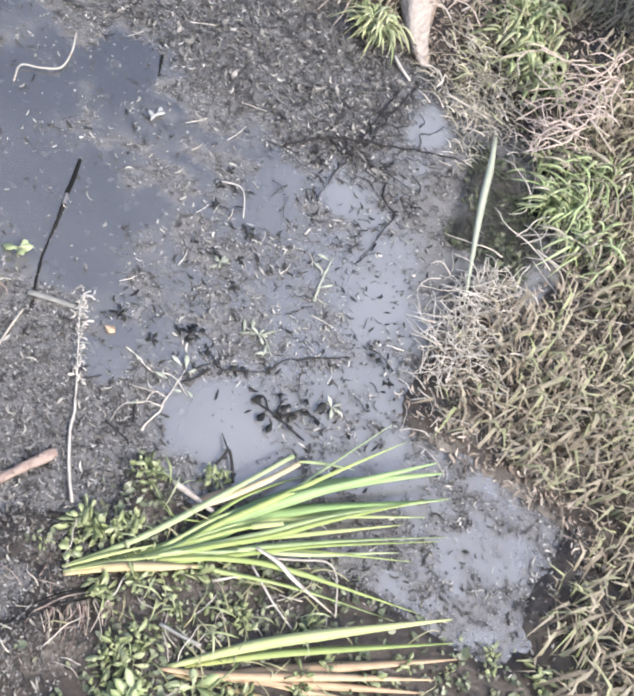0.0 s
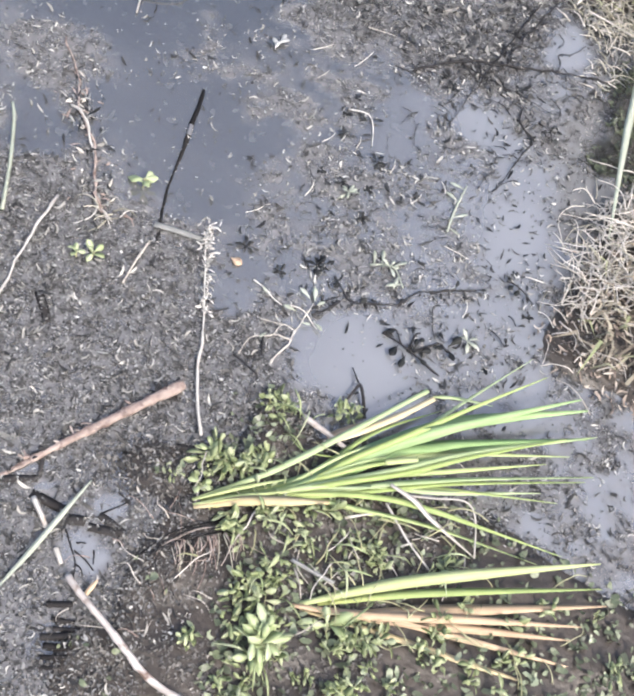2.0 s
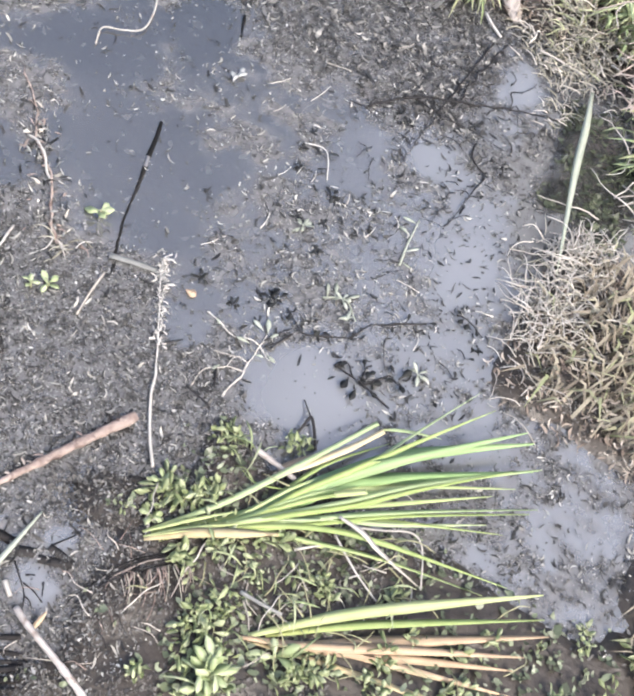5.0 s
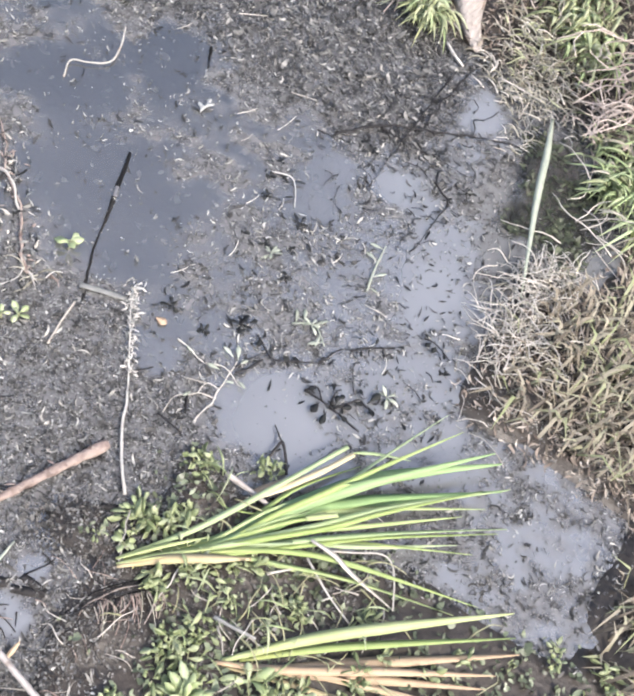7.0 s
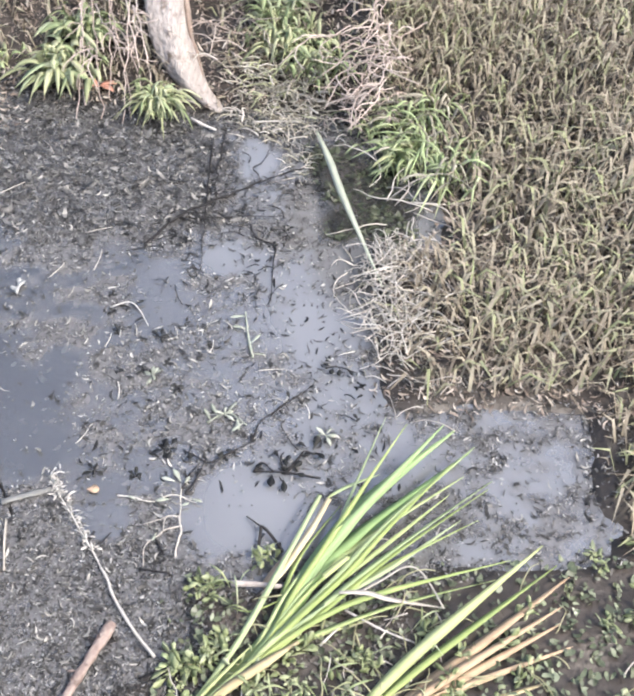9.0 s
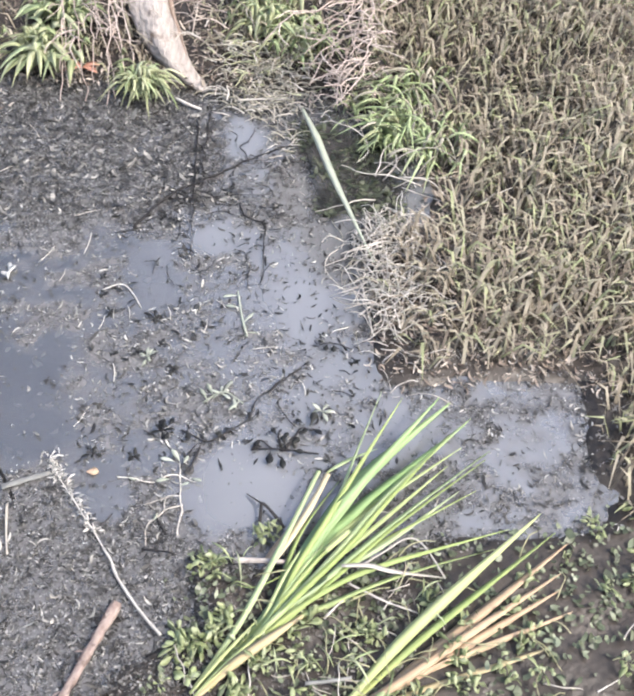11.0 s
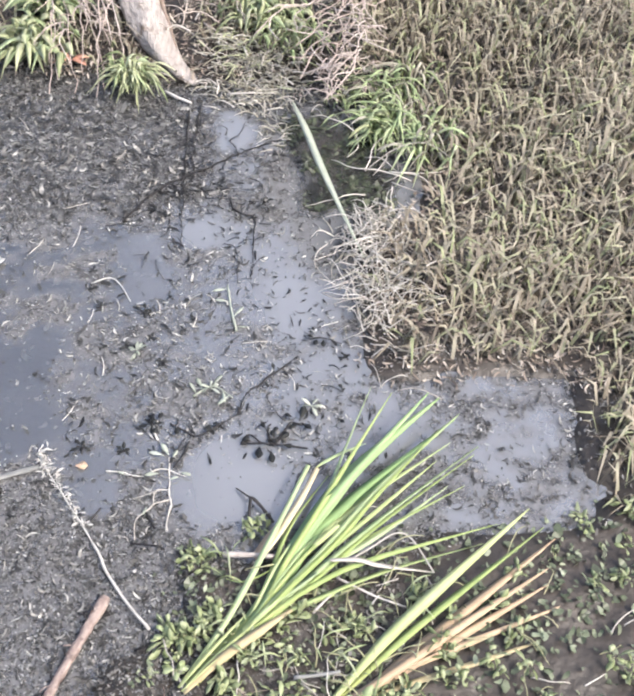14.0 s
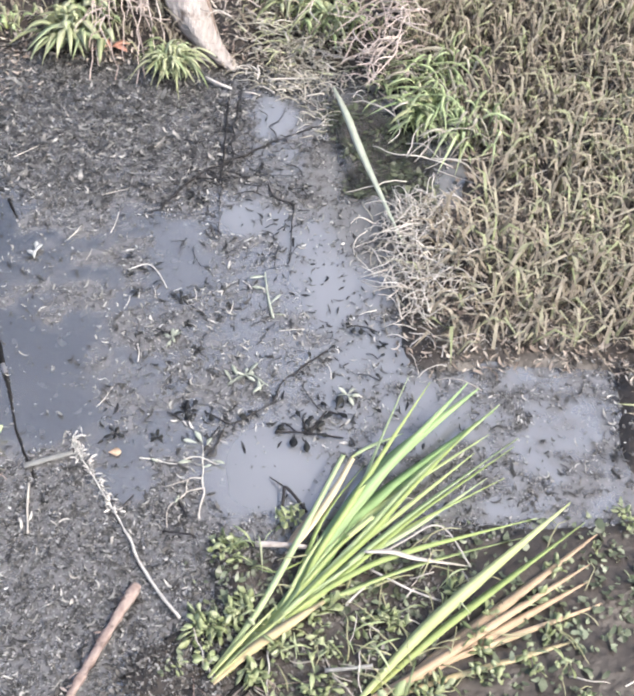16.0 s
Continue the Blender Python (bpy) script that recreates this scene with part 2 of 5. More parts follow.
TUFT_PALE = material("tuft_leaf_pale", [(0.3, 0.33, 0.17), (0.46, 0.49, 0.3), (0.6, 0.62, 0.44)], 0.45, 60, glow_through=0.35, spread=0.7, gloss=0.3, veins=0.45)
FADED = material("faded_reed", [(0.17, 0.195, 0.15), (0.27, 0.295, 0.24), (0.37, 0.395, 0.33)], 0.6, 30, bump=0.2, gloss=0.2, veins=0.8)
ORANGE = material("orange_leaf", [(0.42, 0.17, 0.11), (0.58, 0.33, 0.25)], 0.5, 60)
GRASS = material("bank_grass", [(0.1, 0.08, 0.06), (0.22, 0.19, 0.14), (0.32, 0.29, 0.22), (0.24, 0.28, 0.13)], 0.55, 40, per="island", spread=0.9, glow_through=0.15)
BUSH_LEAF = material("bramble_leaf", [(0.03, 0.035, 0.018), (0.07, 0.075, 0.035), (0.12, 0.11, 0.06)], 0.5, 20, per="island", spread=0.8, glow_through=0.15)
BANK_LITTER = material("dry_bank_litter", [(0.065, 0.048, 0.038), (0.16, 0.125, 0.1), (0.3, 0.255, 0.21), (0.48, 0.435, 0.375)], 0.6, 80, per="island", spread=0.85)
WEATHERED = material("weathered_stalk", [(0.2, 0.17, 0.15), (0.37, 0.335, 0.31), (0.5, 0.465, 0.44)], 0.65, 45, bump=0.7, bump_size=0.003, spread=0.1, spots=((0.15, 0.1, 0.08), 28, 0.55))
DULL_REED = material("waterlogged_reed", [(0.11, 0.11, 0.105), (0.2, 0.2, 0.19), (0.3, 0.3, 0.285)], 0.6, 50, bump=0.5, spread=0.2)
HAY = material("faded_hay", [(0.13, 0.12, 0.09), (0.26, 0.245, 0.19), (0.42, 0.4, 0.33)], 0.6, 60, spread=0.85)
GREY_PEEL = material("grey_peel", [(0.07, 0.07, 0.075), (0.14, 0.14, 0.15)], 0.5, 60)
# Colour of the black reed reflections laid in the litter.
STRIP_BLACK = material("black_strip", [(0.013, 0.012, 0.0125), (0.03, 0.028, 0.028), (0.06, 0.057, 0.055)], 0.6, 40, bump=0.9, bump_size=0.004, gloss=0.05)
POLE = material("wet_dark_stalk", [(0.004, 0.004, 0.0045), (0.01, 0.0095, 0.01), (0.024, 0.022, 0.021)], 0.75, 70, bump=0.8, bump_size=0.004, gloss=0.12)


# ---- building helpers ----
def mesh_from(name, verts, faces, mat, smooth=True):
    me = bpy.data.meshes.new(name)
    me.from_pydata([tuple(map(float, v)) for v in verts], [], [tuple(map(int, f)) for f in faces])
    me.update()
    me.materials.append(mat)
    if smooth:
        me.polygons.foreach_set("use_smooth", [True] * len(me.polygons))
    return me


def part(name, me, parent, label="", at=None):
    ob = new(name, me)
    ob.parent = parent
    if at is not None:
        ob.matrix_basis = at
    return tagged(ob, label)


def thing(name, place, label, category, group="", turn=0.0, scale=1.0):
    ob = new(name)
    ob.empty_display_size = 0.02
    ob.location, ob.rotation_euler, ob.scale = place, (0, 0, radians(turn)), (scale,) * 3
    return tagged(ob, label, category, group)


def curve_points(points, steps):
    """A smooth line through a few points (Catmull-Rom)."""
    p = [Vector(q) for q in points]
    p = [2 * p[0] - p[1], *p, 2 * p[-1] - p[-2]]
    line = []
    for k in range(1, len(p) - 2):
        a, b, c, d = p[k - 1:k + 3]
        for s in range(steps):
            u = s / steps
            line.append(0.5 * (2 * b + (c - a) * u + (2 * a - 5 * b + 4 * c - d) * u * u + (3 * b - 3 * c + d - a) * u ** 3))
    return line + [p[-2]]


def tube(name, points, thick, thin, mat, steps=4, sides=6, rough=0.1, flat=1.0, seed=0, middle=None, wobble=0.0):
    """A stick through a few points, thick at its start and thin at its end (radii), a little uneven."""
    rng = random.Random(seed)
    line = curve_points(points, steps)
    if wobble:
        line = [p + wobble * Vector((noise.noise(p * 22 + Vector((seed, 0, 0))), noise.noise(p * 22 + Vector((0, seed, 5))), 0.0)) for p in line]
    verts, faces, n = [], [], len(line)
    for k, p in enumerate(line):
        way = (line[min(k + 1, n - 1)] - line[max(k - 1, 0)]).normalized()
        side = way.cross(Vector((0, 0, 1)))
        side = side.normalized() if side.length > 1e-3 else Vector((1, 0, 0))
        up = side.cross(way)
        u = k / (n - 1)
        r = thick + (thin - thick) * u
        if middle is not None:
            r += (middle - 0.5 * (thick + thin)) * 4 * u * (1 - u)
        r *= 1 + rough * rng.uniform(-1, 1)
        for s in range(sides):
            a = math.tau * s / sides
            w = r * (1 + rough * rng.uniform(-0.7, 0.7))
            verts.append(p + side * math.cos(a) * w + up * math.sin(a) * w * flat)
    for k in range(n - 1):
        for s in range(sides):
            s2 = (s + 1) % sides
            faces.append((k * sides + s, k * sides + s2, (k + 1) * sides + s2, (k + 1) * sides + s))
    faces += [tuple(reversed(range(sides))), tuple(range((n - 1) * sides, n * sides))]
    return mesh_from(name, verts, faces, mat)


def rimmed(me, width):
    """Flat rims for a blade of six-cornered rings, and how far across it each corner lies, for its veins."""
    me.polygons.foreach_set("use_smooth", [k % 6 not in (2, 5) for k in range(len(me.polygons))])
    across = [(-1, 0, 1, 1, 0, -1)[k % 6] * width * 60 for k in range(len(me.vertices))]
    along = [k // 6 * 6 / len(me.vertices) for k in range(len(me.vertices))]
    me.attributes.new("along", "FLOAT", "POINT").data.foreach_set("value", along)
    me.attributes.new("across", "FLOAT", "POINT").data.foreach_set("value", across)
    return me


def blade(name, points, width, mat, steps=6, fold=0.1, thick=0.0009, twist=0.0, base=0.6, blunt=0.0):
    """A long reed or grass blade: folded along its middle, pointed, with a thickness."""
    line = curve_points(points, steps)
    n = len(line)
    verts, faces = [], []
    for k, p in enumerate(line):
        u = k / (n - 1)
        way = (line[min(k + 1, n - 1)] - line[max(k - 1, 0)]).normalized()
        side = way.cross(Vector((0, 0, 1))).normalized()
        side = Matrix.Rotation(radians(twist * u), 3, way) @ side
        up = side.cross(way)
        w = 0.5 * width * (base + (1 - base) * min(1, 3 * u)) * max(blunt, min(1.0, (1.02 - u) * 2.6) ** 0.8)
        for off, lift in ((-1, 0), (0, -fold), (1, 0)):
            verts.append(p + side * off * w + up * lift * w)
        for off, lift in ((1, 0), (0, -fold), (-1, 0)):
            verts.append(p + side * off * w * 0.9 + up * (lift * w - thick * (1.8 if off == 0 else 0.6)))
    for k in range(n - 1):
        for s in range(6):
            s2 = (s + 1) % 6
            faces.append((k * 6 + s, (k + 1) * 6 + s, (k + 1) * 6 + s2, k * 6 + s2))
    faces += [(0, 1, 2, 3, 4, 5), tuple(range((n - 1) * 6 + 5, (n - 1) * 6 - 1, -1))]
    return rimmed(mesh_from(name, verts, faces, mat), width)


def leaf(name, length, width, mat, curl=0.2, fold=0.12, spoon=0.6, thick=0.0006):
    """One small leaf along +x, its stalk at the origin; spoon: how far out it is widest."""
    verts, faces, n = [], [], 6
    for k in range(n + 1):
        u = k / n
        w = 0.5 * width * max(0.1, math.sin(math.pi * min(1, u ** (2.5 * spoon))) ** 0.8)
        z = curl * length * (u - 1.3 * u * u)
        for off, lift in ((-1, fold), (0, 0), (1, fold)):
            verts.append((u * length, off * w, z + lift * w))
        for off, lift in ((1, fold), (0, 0), (-1, fold)):
            verts.append((u * length, off * w * 0.92, z + lift * w - thick))
    for k in range(n):
        for s in range(6):
            s2 = (s + 1) % 6
            faces.append((k * 6 + s, (k + 1) * 6 + s, (k + 1) * 6 + s2, k * 6 + s2))
    faces += [(0, 1, 2, 3, 4, 5), tuple(range(n * 6 + 5, n * 6 - 1, -1))]
    return rimmed(mesh_from(name, verts, faces, mat), width)


def chips(name, places, turns, lengths, widths, tilts, mat, label, lift=0.5):
    """Many small leaf scraps in one mesh, each a strip bent sideways and curled up: places (n, 3), ten corners each."""
    n = len(places)
    u = np.linspace(-0.5, 0.5, 5)[None]
    bend = np.random.normal(0, 1.3, (n, 1)) + 0.05
    mid = np.stack([np.sin(bend * u) / bend, (1 - np.cos(bend * u)) / bend], -1) * lengths[:, None, None]
    side = np.stack([-np.sin(bend * u), np.cos(bend * u)], -1)
    half = 0.5 * widths[:, None] * np.array([0.3, 0.85, 1.0, 0.8, 0.15])[None] * np.random.uniform(0.7, 1.3, (n, 5))
    curl = np.random.uniform(-0.3, 1.1, (n, 1)) * u ** 2 * lengths[:, None]
    lean = np.random.uniform(-1, 1, (n, 1)) * lift * half
    xy = np.concatenate([mid + side * half[..., None], mid - side * half[..., None]], 1)
    z = np.concatenate([curl + lean, curl - lean], 1)
    z -= z.min(1, keepdims=True)
    c, s = np.cos(tilts)[:, None], np.sin(tilts)[:, None]
    x, z = xy[..., 0] * c + z * s, -xy[..., 0] * s + z * c
    c, s = np.cos(turns)[:, None], np.sin(turns)[:, None]
    v = np.stack([x * c - xy[..., 1] * s, x * s + xy[..., 1] * c, z], -1) + places[:, None]
    tris = [t for k in range(4) for t in ((k, k + 5, k + 6), (k, k + 6, k + 1))]
    faces = (np.array(tris)[None] + 10 * np.arange(n)[:, None, None]).reshape(-1, 3)
    me = bpy.data.meshes.new(name)
    me.from_pydata(v.reshape(-1, 3).tolist(), [], faces.tolist())
    me.update()
    me.materials.append(mat)
    return tagged(new(name, me), label, "leaf litter", kind="stuff")


# ---- the lie of the land ----
def soft(d, width):
    """0 to 1 as d goes from -width to width."""
    u = np.clip(0.5 + 0.5 * d / width, 0, 1)
    return u * u * (3 - 2 * u)


def wave(x, y, f, seed=0.0):
    return (np.sin(f * x + 1.7 * np.sin(0.6 * f * y + seed) + seed) + np.sin(f * 1.31 * y + 1.3 * np.sin(0.7 * f * x + 2 * seed) - seed)) / 2


def far_bank(x, y):
    """Above 0 on the far bank and on the shore that comes round beside the pool."""
    d = y - (2.76 - 0.14 * np.clip(x + 0.1, 0, 1) + 0.05 * wave(x, y, 6.0, 1.0))
    beside = np.minimum(x - (0.5 + 0.035 * wave(x, y, 9.0, 2.0)), np.minimum(y - 1.45, 2.12 - y))
    beside = np.maximum(beside, np.minimum(x - 0.72, y - 1.45))
    closing = x - (1.02 + 0.12 * wave(x, y, 5.0, 0.6) + 0.3 * np.clip(1.3 - y, 0, 1))      # the pool ends against higher ground
    wander = 0.35 * soft(-1.6 - x, 0.6) * np.sin(1.1 * x)                                  # the bank away from here is not straight
    return np.maximum(np.maximum(d + wander, beside), closing)


def bare_mud(x, y):
    """1 on the rooty mud beside the weed."""
    return soft(0.19 + 0.25 * (0.45 - y) + 0.02 * wave(x, y, 21.0, 1.0) - x, 0.03) * soft(0.66 - y, 0.03)


def near_bank(x, y):
    """Above 0 on the weedy mud by the sheaf and on the shore behind the camera."""
    edge = 0.97 + 0.1 * np.clip(x - 0.2, 0, 3) + 0.03 * wave(x, y, 11.0, 0.4)
    weedy = np.minimum(edge - y, (x + 0.02 + 0.015 * soft(0.66 - y, 0.05) + 0.03 * wave(x, y, 8.0, 3.0)) - np.clip(0.6 - y, 0, 2) * 0.25)
    for cx, cy, reach in ((-0.1, 0.7, 0.085), (0.0, 0.29, 0.08)):      # mud that rises to the surface
        weedy = np.maximum(weedy, reach * (1 + 0.4 * wave(x, y, 17.0, cx)) - np.hypot(x - cx, y - cy))
    return np.maximum(weedy, 0.08 - y + 0.04 * wave(x, y, 7.0, 2.0) + 0.3 * soft(-1.6 - x, 0.6) * np.sin(1.4 * x + 1))


def ground_height(x, y):
    near_by = np.exp(-(x * x + (y - 1.5) ** 2) / 7)
    far, near = far_bank(x, y), near_bank(x, y)
    h = -0.13 + near_by * (0.02 * wave(x, y, 5.0) + 0.008 * wave(x, y, 19.0, 2.0)) * (1 - soft(near + 0.01, 0.05))
    rise = soft(far + 0.02, 0.07) * (0.145 + 0.012 * near_by * wave(x, y, 25.0)) + np.clip(far - 0.1, 0, 0.6) * 0.2
    h = h + soft(x - 0.5, 0.14) * soft(y - 2.74, 0.09) * 0.07
    h = h + np.maximum(rise, soft(near + 0.01, 0.05) * (0.147 + 0.008 * near_by * wave(x, y, 30.0, 1.0)))
    return h + soft(-0.35 - y, 0.3) * 0.25 + soft(np.abs(x) - 5.5, 0.6) * 0.45


def axis(fine, lo, hi, reach):
    inner = np.arange(lo, hi + fine / 2, fine)
    grow = np.cumsum(np.geomspace(fine * 2, reach / 3, 16))
    return np.r_[lo - grow[::-1], inner, hi + grow]


gx, gy = np.meshgrid(axis(0.03, -4.0, 2.0, 400), axis(0.025, -0.4, 4.2, 400))
gz = ground_height(gx, gy)
rows_n, cols_n = gx.shape
index = np.arange(rows_n * cols_n).reshape(rows_n, cols_n)
quads = np.stack([index[:-1, :-1], index[:-1, 1:], index[1:, 1:], index[1:, :-1]], -1).reshape(-1, 4)
ground = new("ground", mesh_from("ground", np.stack([gx, gy, gz], -1).reshape(-1, 3), quads, MUD))
tagged(ground, "dark wet mud bed and bank of the pond", "ground", kind="structure")


# ---- litter and weed on the water ----
OPEN = [  # middle, half widths, turn: the pools that stay clear
    (-0.55, 1.48, 0.21, 0.17, 10), (-0.82, 1.72, 0.17, 0.13, 30), (-0.68, 1.98, 0.1, 0.13, 0), (-0.8, 1.27, 0.09, 0.1, 30), (-0.4, 1.36, 0.1, 0.08, 0), (0.12, 1.16, 0.14, 0.1, -10),
    (-0.1, 1.87, 0.07, 0.14, 0), (0.32, 1.77, 0.07, 0.12, 0), (0.165, 2.5, 0.05, 0.1, 0), (-0.1, 0.468, 0.058, 0.045, 20), (-0.31, 1.83, 0.06, 0.03, 0), (-0.36, 1.6, 0.05, 0.08, 0),
    (0.28, 1.1, 0.1, 0.05, 30), (-0.2, 1.14, 0.07, 0.05, 0), (0.04, 2.02, 0.08, 0.05, 0), (-0.125, 0.575, 0.04, 0.026, 20), (-0.246, 0.545, 0.03, 0.015, 30), (-0.29, 0.557, 0.026, 0.014, 30),
]
BARE = [(-0.2, 0.525, 0.04, 0.018, 0), (0.47, 2.42, 0.11, 0.17, 0), (0.56, 2.28, 0.1, 0.2, 0), (0.37, 2.5, 0.05, 0.1, 0), (0.43, 2.2, 0.06, 0.07, 0)]     # dark, clear water with rotten bits; made darker for the bank mirrored there
ROTTEN = [(-0.1, 0.7, 0.11, 0.08, 30), (-0.06, 0.31, 0.04, 0.06, -20)]     # black sodden bits alone


def clearness(x, y, pools=OPEN):
    """1 in the middle of the clear pools, 0 away from them."""
    best = np.zeros_like(x)
    for cx, cy, rx, ry, turn in pools:
        c, s = math.cos(radians(turn)), math.sin(radians(turn))
        u, v = ((x - cx) * c + (y - cy) * s) / rx, (-(x - cx) * s + (y - cy) * c) / ry
        best = np.maximum(best, soft(1.05 - np.hypot(u, v) + 0.25 * wave(x, y, 30.0, cx), 0.3))
    return best


def mat_cover(x, y):
    """How thickly litter lies on the water."""
    cover = 0.3 + 0.16 * wave(x, y, 7.0, 0.7) + 0.26 * wave(x, y, 19.0, 1.9) + 0.26 * wave(x, y, 53.0, 0.3) + 0.12 * wave(x, y, 107.0, 2.6)
    clumps = 0.07 + 0.58 * soft(wave(x, y, 15.0, 0.9) + 0.6 * wave(x, y, 37.0, 2.2) + 0.3 * wave(x, y, 91.0, 1.2) - 0.12, 0.2)
    left = soft(-0.3 - x + 0.08 * wave(x, y, 8.0, 1.0), 0.08) * soft(y - 1.26 + 0.05 * wave(x, y, 9.0, 3.0), 0.08) * soft(2.2 - y, 0.12)
    cover = cover * (1 - left) + clumps * left
    cover += 0.75 * soft(0.02 - x + 0.12 * wave(x, y, 6.0), 0.12) * soft(1.16 - y + 0.06 * wave(x, y, 9.0, 4.0), 0.12)
    cover += 0.6 * soft(0.06 - x + 0.1 * wave(x, y, 6.0, 2.0), 0.12) * soft(y - 2.16, 0.16)
    cover += 0.3 * soft(y - 2.5, 0.15)
    cover *= 1 - 0.45 * soft(x - 0.03 + 0.05 * wave(x, y, 12.0), 0.1) * soft(y - 2.1, 0.1)
    return np.clip(cover, 0.03, 0.74) * (1 - 0.93 * clearness(x, y)) * (1 - 0.5 * clearness(x, y, BARE)) * (0.12 + 0.88 * soft(x + 1.5 + 0.2 * wave(x, y, 4.0, 2.2), 0.4) * soft(1.6 - x, 0.4))


def middle(x, y):
    """1 on the quiet water in the middle of the pond, where scraps lie singly."""
    return soft(0.46 - x, 0.1) * soft(x + 1.25, 0.2) * soft(y - 1.22 + 0.06 * wave(x, y, 9.0), 0.1) * soft(2.12 - y + 0.06 * wave(x, y, 11.0, 2.0), 0.1)


wx, wy = np.meshgrid(np.r_[-6.5, -4, -2.5, np.arange(-1.6, 2.01, 0.03), 2.5], np.r_[-1.2, -0.5, np.arange(0, 3.3, 0.03), 4, 6])
index = np.arange(wx.size).reshape(wx.shape)
quads = np.stack([index[:-1, :-1], index[:-1, 1:], index[1:, 1:], index[1:, :-1]], -1).reshape(-1, 4)
water = new("water", mesh_from("water", np.stack([wx, wy, 0 * wx], -1).reshape(-1, 3), quads, WATER))
film = 0.22 + 0.5 * np.clip(mat_cover(wx, wy) * 1.5, 0, 1) - 0.2 * clearness(wx, wy) - 0.5 * clearness(wx, wy, BARE) - 0.4 * clearness(wx, wy, ROTTEN)
film += 0.3 * soft(0.0 - wx, 0.12) * soft(1.1 - wy + 0.05 * wave(wx, wy, 9.0, 4.0), 0.1) * (1 - clearness(wx, wy)) * (1 - clearness(wx, wy, ROTTEN))
film += 0.12 * soft(0.2 - wx, 0.2) * soft(wy - 1.25, 0.1) * soft(2.1 - wy, 0.15)
# Cloudier to the right, for silt and for the brighter sky mirrored there.
cloud = 0.33 + 0.5 * soft(wx + 0.02 + 0.1 * wave(wx, wy, 5.0), 0.34) - 0.7 * clearness(wx, wy, BARE) - 0.4 * clearness(wx, wy, ROTTEN) + 0.12 * clearness(wx, wy) * (wx > -0.25) + 0.25 * clearness(wx, wy) * (wy < 0.65)
cloud += 0.12 * soft(wx - 0.02, 0.1) * soft(wy - 2.1, 0.1) * (1 - clearness(wx, wy, BARE))
cloud -= 0.09 * soft(-0.4 - wx, 0.2) * soft(wy - 1.55, 0.2)
film -= 0.22 * middle(wx, wy) * soft(wx + 0.2, 0.2)
cloud += 0.05 * middle(wx, wy) * soft(wx + 0.1, 0.2)
film -= 0.1 * soft(-0.42 - wx, 0.15) * soft(wy - 1.4, 0.15)
for name, values in (("film", film), ("cloud", np.clip(cloud, 0, 1))):
    water.data.attributes.new(name, "FLOAT", "POINT").data.foreach_set("value", values.ravel().astype(np.float32))
tagged(water, "murky grey pond water with the sky in it", "water", kind="structure")


def strewn(n, seed, keep, box=(-2.6, 2.2, 0.05, 3.0)):
    rng = np.random.default_rng(seed)
    x, y = rng.uniform(box[0], box[1], n), rng.uniform(box[2], box[3], n)
    ok = rng.uniform(0, 1, n) < keep(x, y)
    return x[ok], y[ok], rng


def float_keep(x, y):
    return mat_cover(x, y) * (far_bank(x, y) < 0.14) * ((near_bank(x, y) < 0.06) | ((x < 0.14) & (y < 0.64)) | (x < -0.02))


def litter(name, n, seed, keep, size, slim, z, tilt, mat, label, box=(-2.6, 2.2, 0.05, 3.0)):
    x, y, rng = strewn(n, seed, keep, box)
    k = len(x)
    length = (size[0] + (size[1] - size[0]) * rng.uniform(0, 1, k) ** 1.7) * rng.uniform(0.7, 1.3, k)
    top = np.maximum(ground_height(x, y), 0) if z[0] > 0 else 0
    place = np.stack([x, y, top + rng.uniform(z[0], z[1], k)], -1)
    return chips(name, place, rng.uniform(0, math.tau, k), length, length * rng.uniform(slim[0], slim[1], k), rng.normal(0, tilt, k), mat, label)


def dark_keep(x, y):
    return float_keep(x, y) * (1 - 0.76 * middle(x, y))


def grey_keep(x, y):
    return float_keep(x, y) * (1 - 0.8 * clearness(x, y, BARE)) * (1 - 0.5 * clearness(x, y, ROTTEN)) * (1 - 0.25 * middle(x, y))


def pale_keep(x, y):
    return np.clip(grey_keep(x, y) + 0.4 * middle(x, y) * float_keep(x, y) + 0.03 * middle(x, y), 0, 1)


def fine_keep(x, y):
    return grey_keep(x, y) * (1 - 0.35 * middle(x, y)) * (1 - 0.55 * soft(y - 2.15, 0.1))


litter("floating_litter", 130000, 1, grey_keep, (0.005, 0.014), (0.2, 0.48), (0.0003, 0.004), 0.14, LITTER_GREY, "grey-brown sodden leaf scraps afloat on the pond")
litter("rotten_litter", 90000, 2, dark_keep, (0.005, 0.018), (0.16, 0.45), (0.0003, 0.005), 0.2, LITTER_DARK, "blackened rotten leaf scraps afloat on the pond")
litter("sodden_leaves", 36000, 10, lambda x, y: float_keep(x, y) * soft(y - 2.12, 0.1) * (clearness(x, y, BARE) < 0.3), (0.016, 0.04), (0.18, 0.36), (0.002, 0.007), 0.2, SODDEN, "large sodden grey leaves afloat below the bank")
# Pale scraps, some of them in place of glints on wet leaves.
litter("bleached_litter", 12000, 3, lambda x, y: pale_keep(x, y) * (clearness(x, y, BARE + ROTTEN) < 0.05), (0.004, 0.01), (0.25, 0.6), (0.002, 0.006), 0.3, LITTER_PALE, "small bleached leaf scraps and white glints on the pond")
litter("fine_litter", 150000, 6, fine_keep, (0.003, 0.008), (0.25, 0.7), (0.0004, 0.004), 0.3, LITTER_GREY, "fine grey plant crumbs afloat on the pond", (-1.3, 0.8, 0.1, 2.9))
